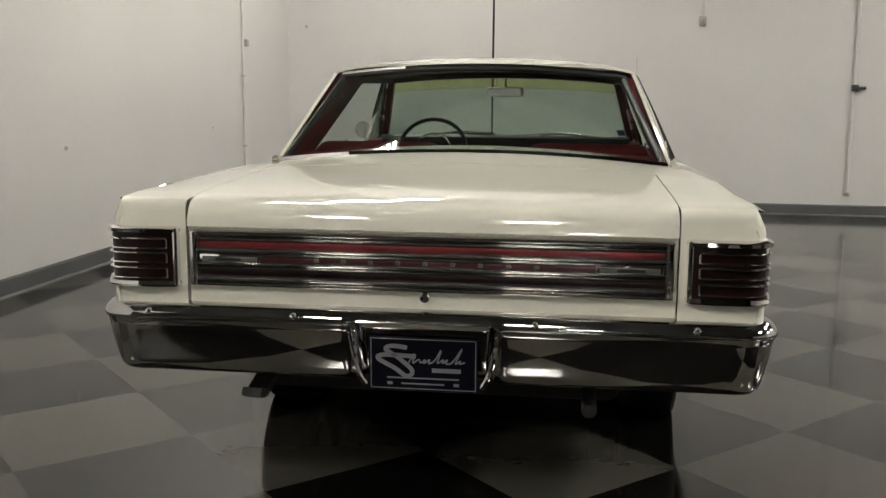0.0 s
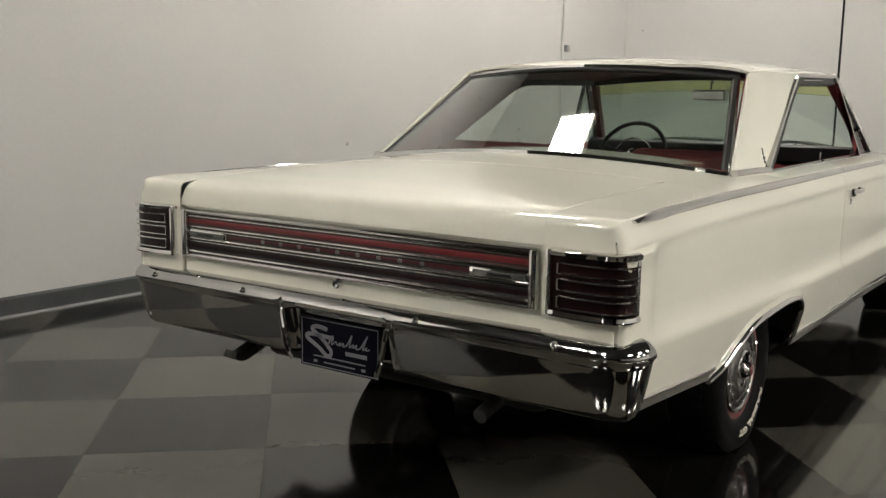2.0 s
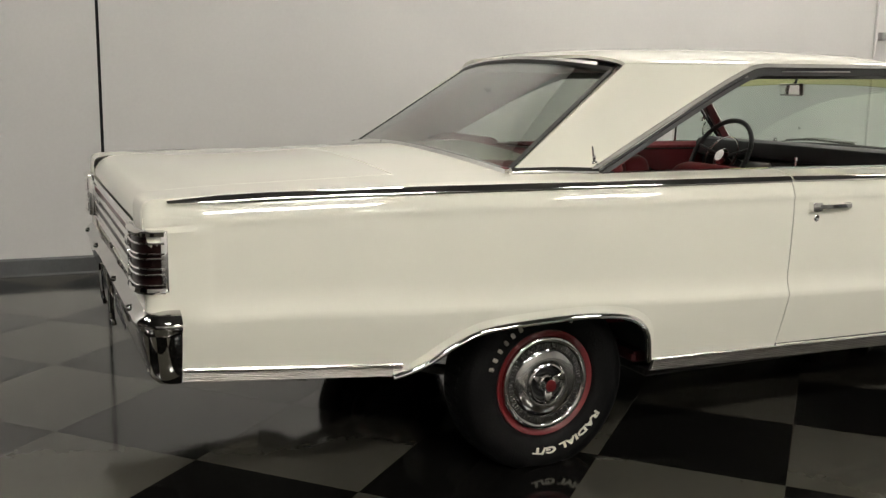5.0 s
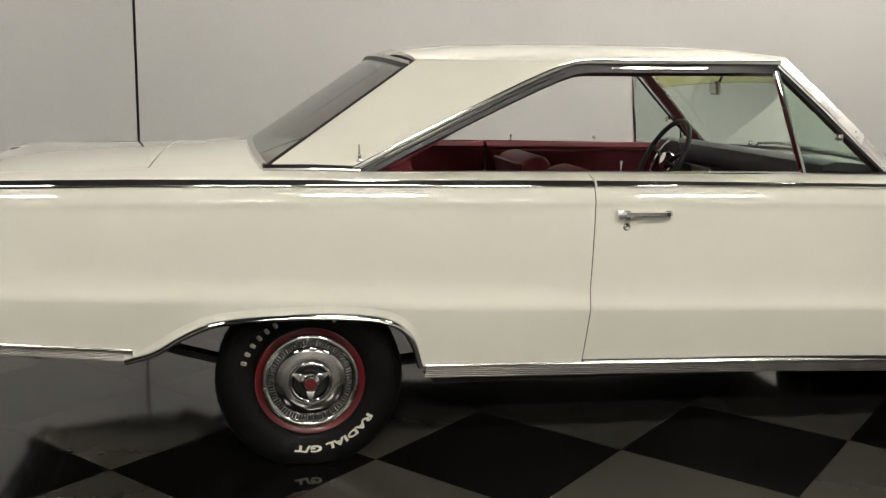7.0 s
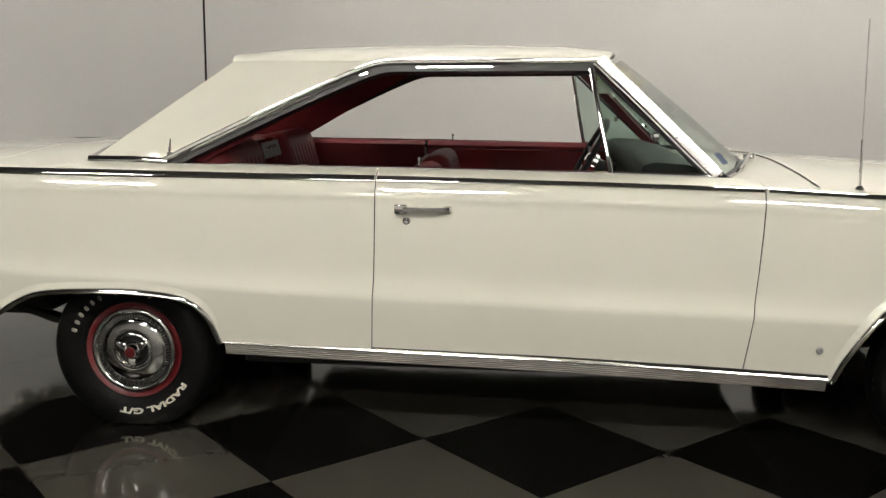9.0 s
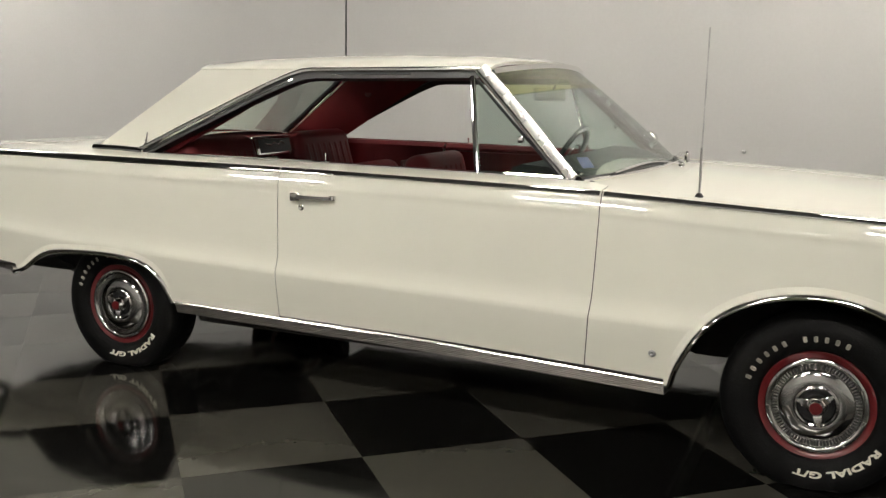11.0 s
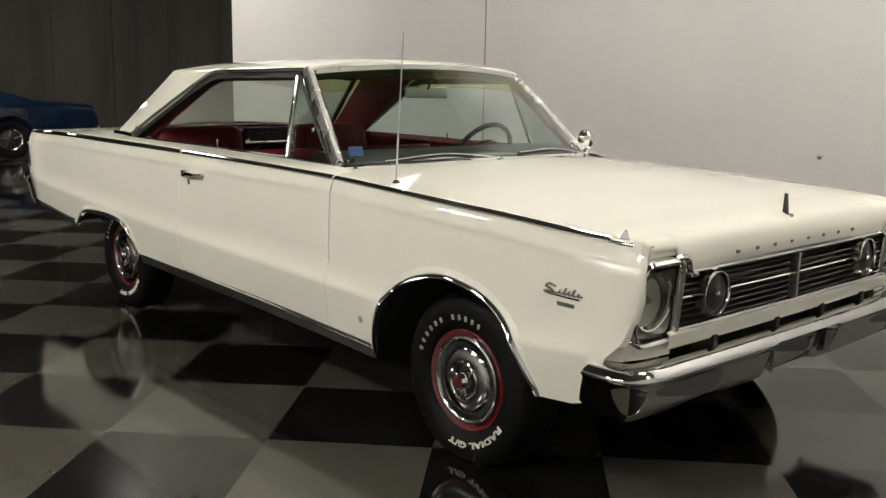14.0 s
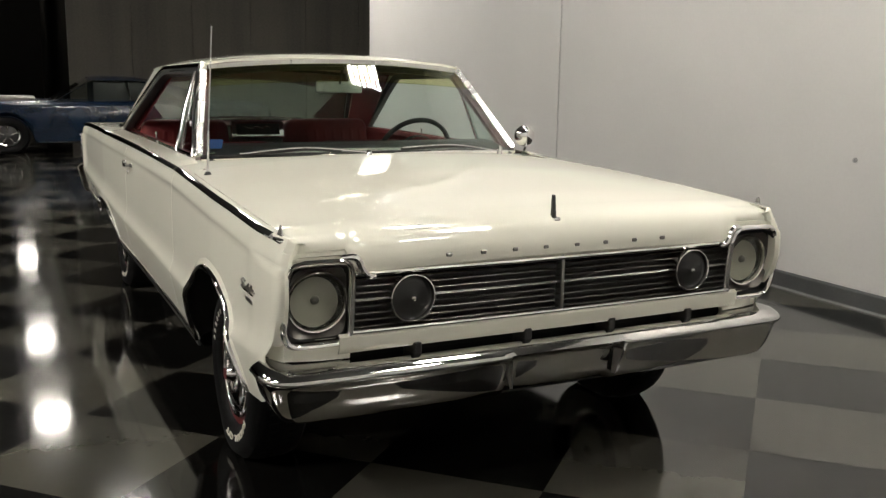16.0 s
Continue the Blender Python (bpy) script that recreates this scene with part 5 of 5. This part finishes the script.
for s, _ in BOTH_SIDES:
    rows = []
    for k in range(7):
        v = k / 6
        rows.append([tuple(Vector((0.625, -1.09 + 0.49 * u, 1.318)).lerp(Vector((0.735, -1.56 + 0.37 * u, 0.985)), v)) for u in spread(0, 1, 5)])
    part("sail_lining", flip(grid(rows), s), RED, car, "red vinyl pillar lining", solid=0.012)
    part("coat_button", flip(moved(turned([(-0.012, 0.0005), (-0.012, 0.020), (-0.002, 0.024)], 18), pose(0.655, -0.98, 1.24, 0, 18, 0)), s), REDDARK, car)
    part("pillar_lining", flip(sweep([Vector(p) + Vector((-0.022, -0.012, -0.006)) for p in smooth_line(pillar, 8)], [(-0.02, -0.016), (0.012, -0.016), (0.012, 0.016), (-0.02, 0.016)], (1, 0, 0.4)), s), REDDARK, car)
    panel = part("door_lining", flip(grid([[(0.775, y, 0.972), (0.752, y, 0.972), (0.738, y, 0.955), (0.738, y, 0.80), (0.725, y, 0.78), (0.725, y, 0.72), (0.74, y, 0.70), (0.74, y, 0.36)] for y in spread(-0.545, 0.56, 8)]), s), RED, car, "red vinyl door lining", solid=0.008)
    part("lining_strip", flip(sweep([(0.733, y, 0.940) for y in spread(-0.54, 0.54, 6)], circle(0.005, 6)), s), CHROME, panel)
    part("armrest", flip(soft_box(0.665, 0.735, -0.28, 0.05, 0.70, 0.76, 0.02, 3), s), RED, panel)
    part("window_crank", flip(join(rod((0.735, 0.12, 0.80), (0.71, 0.12, 0.80), 0.012, 10), rod((0.712, 0.12, 0.80), (0.705, 0.02, 0.84), 0.006, 8)), s), CHROME, panel)
    part("lock_button", flip(join(rod((0.762, -0.42, 0.970), (0.762, -0.42, 1.002), 0.0035, 8), rod((0.762, -0.42, 1.000), (0.762, -0.42, 1.012), 0.006, 8)), s), CHROME, panel)
    part("quarter_lining", flip(grid([[(0.775, y, 0.972), (0.752, y, 0.972), (0.735, y, 0.955), (0.735, y, 0.45)] for y in spread(-1.28, -0.56, 6)]), s), RED, car, "red vinyl side lining", solid=0.008)

# dash
dash = new("dashboard")
dash.parent = car
part("pad", sweep([(x, 0.60 - 0.02 * abs(x), 0.957) for x in spread(-0.735, 0.735, 12)], [(-0.32, -0.06), (-0.10, -0.006), (0.02, 0.030), (0.08, 0.044), (0.19, 0.050), (0.225, 0.038), (0.238, 0.015), (0.235, -0.035), (0.20, -0.05)]), BLACK, dash, "black padded dash top")
part("fascia", soft_box(-0.73, 0.73, 0.385, 0.45, 0.75, 0.915, 0.02, 3), BLACK, dash)
part("cluster", soft_box(-0.62, -0.20, 0.372, 0.40, 0.80, 0.90, 0.012, 2), BRUSHED, dash)
part("radio", soft_box(-0.10, 0.14, 0.374, 0.40, 0.80, 0.86, 0.006, 2), CHROME, dash)
part("glovebox", soft_box(0.22, 0.62, 0.376, 0.40, 0.79, 0.89, 0.008, 2), REDDARK, dash)

steer = new("steering_wheel")
steer.parent = car
steer.matrix_basis = pose(-0.405, 0.235, 0.925, 63, 0, 0)
ring = [(0.197 * math.cos(t), 0.197 * math.sin(t), 0) for t in spread(0, 2 * math.pi, 48)[:-1]]
part("rim", sweep(ring, circle(0.0125, 10), (0, 0, 1), True), BLACK, steer, "thin black steering wheel rim")
part("horn_ring", sweep([(0.11 * math.cos(t), 0.11 * math.sin(t), -0.010) for t in spread(0, 2 * math.pi, 36)[:-1]], circle(0.005, 8), (0, 0, 1), True), CHROME, steer)
for a in (15, 165, 270):
    part("spoke", rod((0.03 * math.cos(radians(a)), 0.03 * math.sin(radians(a)), -0.02), (0.19 * math.cos(radians(a)), 0.19 * math.sin(radians(a)), -0.002), 0.008, 8), BLACK, steer)
part("boss", turned([(-0.05, 0.045), (-0.01, 0.045), (0.005, 0.030), (0.010, 0.0005)], 24, "z"), CHROME, steer)
part("column", rod((0, 0, -0.05), (0, 0.01, -0.36), 0.032, 14), BLACK, steer)


def seat(name, x0, x1, label):
    """A low-backed bucket seat with pleated inserts and a bright side trim."""
    st = new(name)
    st.parent = car
    w = x1 - x0
    part("cushion", soft_box(x0, x1, -0.35, 0.17, 0.46, 0.62, 0.05, 4), RED, st)
    back = part("backrest", moved(soft_box(x0, x1, -0.07, 0.07, -0.02, 0.43, 0.055, 4), pose(0, -0.36, 0.53, 14, 0, 0)), RED, st, label)
    for k in range(6):
        xx = x0 + 0.10 + (w - 0.20) * k / 5
        part("pleat", moved(soft_box(xx - 0.014, xx + 0.014, 0.052, 0.0745, 0.05, 0.36, 0.012, 2), pose(0, -0.36, 0.53, 14, 0, 0)), RED, back)
    part("back_shell", moved(soft_box(x0 + 0.02, x1 - 0.02, -0.082, -0.062, 0.0, 0.42, 0.01, 2), pose(0, -0.36, 0.53, 14, 0, 0)), REDDARK, st)
    part("base", soft_box(x0 + 0.04, x1 - 0.04, -0.30, 0.10, 0.34, 0.47, 0.01, 1), BLACK, st)
    return st


seat("front_seat", 0.13, 0.65, "red vinyl bucket seat back")
seat("front_seat", -0.65, -0.13, "red vinyl bucket seat back")
console = new("centre_console")
console.parent = car
part("body", soft_box(-0.10, 0.10, -0.45, 0.40, 0.34, 0.60, 0.02, 2), REDDARK, console)
part("top_plate", soft_box(-0.085, 0.085, -0.30, 0.38, 0.60, 0.608, 0.003, 1), CHROME, console)
part("shifter", join(rod((0, 0.05, 0.605), (0, 0.03, 0.74), 0.007, 8), moved(turned([(-0.025, 0.001), (-0.015, 0.02), (0.005, 0.024), (0.02, 0.012), (0.024, 0.001)], 16, "z"), pose(0, 0.03, 0.755))), CHROME, console)

bench = new("rear_seat")
bench.parent = car
LEAN_BACK = pose(0, -1.09, 0.575, 16, 0, 0)
part("cushion", soft_box(-0.66, 0.66, -1.12, -0.62, 0.44, 0.66, 0.06, 4), RED, bench)
for x0, x1 in ((0.20, 0.715), (-0.715, -0.16)):
    b = part("backrest", moved(soft_box(x0, x1, -0.10, 0.08, 0, 0.474, 0.060, 5), LEAN_BACK), RED, bench, "red pleated rear seat back")
    part("top_piping", moved(sweep(smooth_line([(x0 + 0.012, 0.045, 0.10), (x0 + 0.014, 0.046, 0.385), (x0 + 0.05, 0.042, 0.450), ((x0 + x1) / 2, 0.040, 0.462), (x1 - 0.05, 0.042, 0.450), (x1 - 0.014, 0.046, 0.385), (x1 - 0.012, 0.045, 0.10)], 36), circle(0.0045, 6)), LEAN_BACK), REDDARK, b)
    for k in range(8):
        xx = x0 + 0.07 + (x1 - x0 - 0.14) * k / 7
        part("pleat", moved(soft_box(xx - 0.016, xx + 0.016, 0.066, 0.0845, 0.04, 0.395, 0.012, 2), LEAN_BACK), RED, b)
sp = part("centre_panel", moved(soft_box(-0.150, 0.185, 0.010, 0.05, 0.350, 0.456, 0.012, 2), LEAN_BACK), CHROME, bench, "chrome-framed speaker panel")
part("speaker_cloth", moved(soft_box(-0.118, 0.155, 0.046, 0.054, 0.368, 0.438, 0.003, 1), LEAN_BACK), BLACK, sp)
part("speaker_mark", moved(sweep(smooth_line([(-0.06, 0.055, 0.408), (-0.03, 0.055, 0.420), (-0.01, 0.055, 0.406), (0.03, 0.055, 0.418), (0.06, 0.055, 0.407), (0.11, 0.055, 0.416)], 20), circle(0.003, 6)), LEAN_BACK), CHROME, sp)

# ---- wall fittings ----


def fitting(name, geoms, label, category):
    """A wall-mounted thing with its parts: (part name, geometry, material)."""
    ob = new(name)
    ob.matrix_world = ROOM
    tagged(ob, label, category)
    for nm, g, m in geoms:
        part(nm, g, m, ob)
    return ob


fitting("conduit", [("pipe", rod((LEFT + 0.018, 3.96, 0.30), (LEFT + 0.018, 3.96, HIGH), 0.012, 10), WALLPAINT), ("box", soft_box(LEFT, LEFT + 0.05, 4.00, 4.06, 1.72, 1.79, 0.006, 2), STEEL), ("clip", soft_box(LEFT, LEFT + 0.036, 3.935, 3.985, 1.42, 1.44, 0.004, 1), STEEL), ("clip", soft_box(LEFT, LEFT + 0.036, 3.935, 3.985, 0.72, 0.74, 0.004, 1), STEEL)], "painted electrical conduit with small steel box on the wall", "conduit")
fitting("conduit", [("pipe", rod((3.18, FRONT - 0.022, 0.24), (3.18, FRONT - 0.022, HIGH), 0.016, 10), WALLPAINT), ("valve", join(soft_box(3.15, 3.22, FRONT - 0.07, FRONT - 0.01, 1.32, 1.39, 0.01, 2), rod((3.22, FRONT - 0.05, 1.355), (3.29, FRONT - 0.05, 1.355), 0.018, 10)), BLACK), ("cap", soft_box(3.155, 3.205, FRONT - 0.05, FRONT, 0.22, 0.26, 0.006, 1), STEEL)], "painted vertical pipe with dark valve on the wall", "pipe")
fitting("switch_box", [("box", soft_box(1.565, 1.635, FRONT - 0.05, FRONT, 2.00, 2.10, 0.008, 2), STEEL), ("pipe", rod((1.60, FRONT - 0.02, 2.10), (1.60, FRONT - 0.02, HIGH), 0.010, 8), WALLPAINT), ("lever", soft_box(1.593, 1.607, FRONT - 0.062, FRONT - 0.048, 2.035, 2.065, 0.003, 1), STEEL)], "small grey switch box with conduit on the wall", "switch")
for x, y, z in ((LEFT, 3.18, 0.94), (LEFT, 0.70, 0.87), (-2.80, FRONT, 2.02)):
    side = x == LEFT
    g = turned([(0, 0.016), (0.006, 0.016), (0.009, 0.010), (0.016, 0.008), (0.018, 0.0005)], 14, "x" if side else "y")
    ob = fitting("wall_anchor", [("plug", g, STEEL)], "small steel anchor bolt in the wall", "wall anchor")
    ob.matrix_world = ROOM @ (pose(x, y, z) if side else pose(x, y, z, 0, 0, 180))

# ---- the blue fastback in the hall behind ----
blue = new("blue_car")
tagged(blue, "dark blue two-door fastback car parked in the dim hall", "car")
blue.matrix_world = pose(-0.40, -12.35, 0, 0, 0, -92) @ Matrix.Diagonal((0.94, 0.97, 0.90, 1.0))


def blue_body():
    """Loft along the length: y forward, x to the side."""
    ys = (-2.85, -2.8, -2.2, -1.6, -0.8, 0.0, 0.8, 1.5, 2.1, 2.45, 2.5)
    hw = (0.78, 0.84, 0.92, 0.95, 0.95, 0.95, 0.95, 0.94, 0.92, 0.86, 0.80)
    top = (0.72, 0.90, 0.94, 0.96, 0.93, 0.91, 0.91, 0.90, 0.86, 0.80, 0.70)
    rows = []
    for y in tidy(spread(-2.85, 2.5, 64)):
        w, t = lerp(y, ys, hw), lerp(y, ys, top)
        lo = 0.20
        for c in (-1.42, 1.50):
            d = abs(y - c)
            if d < 0.40:
                lo = max(lo, 0.20 + 0.48 * math.sqrt(max(0, 1 - (d / 0.40) ** 2)))
        prof = [(0.93, lo), (0.97, lo + 0.04), (1.0, max(lo + 0.06, 0.55)), (1.0, max(lo + 0.08, 0.66)), (0.985, t - 0.10), (0.96, t - 0.04), (0.90, t), (0.55, t + 0.02), (0.0, t + 0.03)]
        rows.append([(w * a, y, z) for a, z in prof] + [(-w * a, y, z) for a, z in reversed(prof[:-1])])
    return grid(rows)


part("body", blue_body(), BLUEPAINT, blue, solid=0.01)
part("end_plate", join(box(-0.8, 0.8, -2.83, -2.80, 0.35, 0.72), box(-0.8, 0.8, 2.44, 2.47, 0.30, 0.68)), BLACK, blue, smooth=0)
rows = []
for y in spread(-1.95, 0.20, 20):
    h = lerp(y, (-1.95, -1.5, -1.0, -0.5, 0.0, 0.20), (0.96, 1.11, 1.28, 1.355, 1.36, 1.34))
    w = lerp(y, (-1.95, -1.0, 0.2), (0.80, 0.66, 0.64))
    rows.append([(w * a, y, h - 0.06 * abs(a) ** 3) for a in spread(-1, 1, 12)])
part("roof", grid(rows), BLUEPAINT, blue, solid=0.02)
part("windscreen", grid([[(x * 0.64, 0.20, 1.33), (x * 0.74, 0.82, 0.93)] for x in spread(-1, 1, 8)]), GLASSTINT, blue)
for s, _ in BOTH_SIDES:
    part("side_glass", flip(([(0.82, 0.72, 0.94), (0.655, 0.20, 1.28), (0.665, -0.70, 1.28), (0.80, -1.35, 0.95)], [(0, 1, 2, 3)]), s), GLASSTINT, blue, smooth=0)
    part("rear_pillar", flip(([(0.80, -1.25, 0.95), (0.665, -0.72, 1.29), (0.64, -1.0, 1.26), (0.78, -1.95, 0.95)], [(0, 1, 2, 3)]), s), BLUEPAINT, blue, smooth=0, solid=0.02)
    part("window_frame", flip(sweep([(0.83, 0.74, 0.94), (0.665, 0.20, 1.29), (0.672, -0.68, 1.29), (0.81, -1.32, 0.955)], circle(0.012, 6), (1, 0, 0.2)), s), CHROME, blue)
    part("window_post", flip(rod((0.815, -0.42, 0.94), (0.668, -0.38, 1.28), 0.018, 8), s), CHROME, blue)
    part("sill_strip", flip(box(0.885, 0.925, -0.95, 1.05, 0.205, 0.228), s), CHROME, blue, smooth=0)
    part("handle", flip(soft_box(0.94, 0.965, -0.62, -0.48, 0.78, 0.80, 0.006, 1), s), CHROME, blue)
    for y in (-1.42, 1.50):
        w = new("wheel")
        w.parent = blue
        w.matrix_basis = pose(0.80 * s, y, 0.335, 0, 0, 0 if s > 0 else 180)
        part("tyre", turned([(-0.10, 0.19), (-0.11, 0.26), (-0.08, 0.33), (-0.03, 0.335), (0.05, 0.335), (0.09, 0.31), (0.10, 0.25), (0.08, 0.20), (0.06, 0.19)], 36), RUBBER, w)
        part("trim_ring", turned([(0.06, 0.19), (0.085, 0.186), (0.075, 0.165), (0.06, 0.16)], 36), ALLOY, w)
        part("disc", turned([(0.04, 0.165), (0.05, 0.10), (0.07, 0.05), (0.075, 0.0005)], 30), BLACK, w)
        for k in range(5):
            part("spoke", moved(soft_box(0.055, 0.078, -0.011, 0.011, 0.05, 0.165, 0.006, 1), Matrix.Rotation(2 * math.pi * k / 5, 4, "X")), ALLOY, w)
# Solid black block inside the glass, in place of the cabin's darkness.
part("cabin", soft_box(-0.635, 0.635, -1.30, 0.16, 0.50, 1.275, 0.04, 2), BLACK, blue, "black block standing in for the unlit cabin")
part("hood_scoop", soft_box(-0.28, 0.28, 1.05, 1.65, 0.90, 1.0, 0.03, 3), SILLMETAL, blue)
part("front_bumper", soft_box(-0.88, 0.88, 2.44, 2.56, 0.42, 0.54, 0.03, 2), CHROME, blue)
part("rear_bumper", soft_box(-0.88, 0.88, -2.92, -2.80, 0.44, 0.56, 0.03, 2), CHROME, blue)

# ---- floor tiles, laid at 45 degrees ----
TILE, U0, V0 = 0.6124, -0.025, -0.362
tile_geom = None


def tile_mesh(name, mat):
    a, b, z = TILE / 2 - 0.0001, TILE / 2 - 0.0003, 0.0012
    v = [(-a, -a, -z), (a, -a, -z), (a, a, -z), (-a, a, -z), (-b, -b, 0), (b, -b, 0), (b, b, 0), (-b, b, 0)]
    f = [(4, 5, 6, 7), (0, 1, 5, 4), (1, 2, 6, 5), (2, 3, 7, 6), (3, 0, 4, 7)]
    return mesh(name, v, f, mat, 0), (v, f)


light_me, tile_geom = tile_mesh("tile", TILELIGHT)
dark_me, _ = tile_mesh("tile", TILEDARK)
near, far = [], {0: [], 1: []}
for p in range(-44, 40):
    for q in range(-40, 46):
        r = TILE / math.sqrt(2)
        u, v = U0 + r * (p + q + 1), V0 + r * (p - q)
        if LEFT - 6.3 < u < RIGHT and (BACK if u < 0.2 else FAR) < v < FRONT + 0.3 and not (u < LEFT - 0.3 and v > OPEN_END + 0.3):
            if -3.4 < u < 3.1 and -5.2 < v < 4.3 and len(near) < 300:
                near.append((u, v, (p + q) % 2))
            else:
                far[(p + q) % 2].append((u, v))
for u, v, odd in near:
    t = new("tile", dark_me if odd else light_me)
    t.parent = floor
    t.matrix_basis = pose(u, v, 0, 0, 0, 45)
for odd in (0, 1):
    g = join(*[moved(tile_geom, pose(u, v, 0, 0, 0, 45)) for u, v in far[odd]])
    ob = part("floor_tiles", g, TILEDARK if odd else TILELIGHT, floor, kind="stuff", smooth=0)
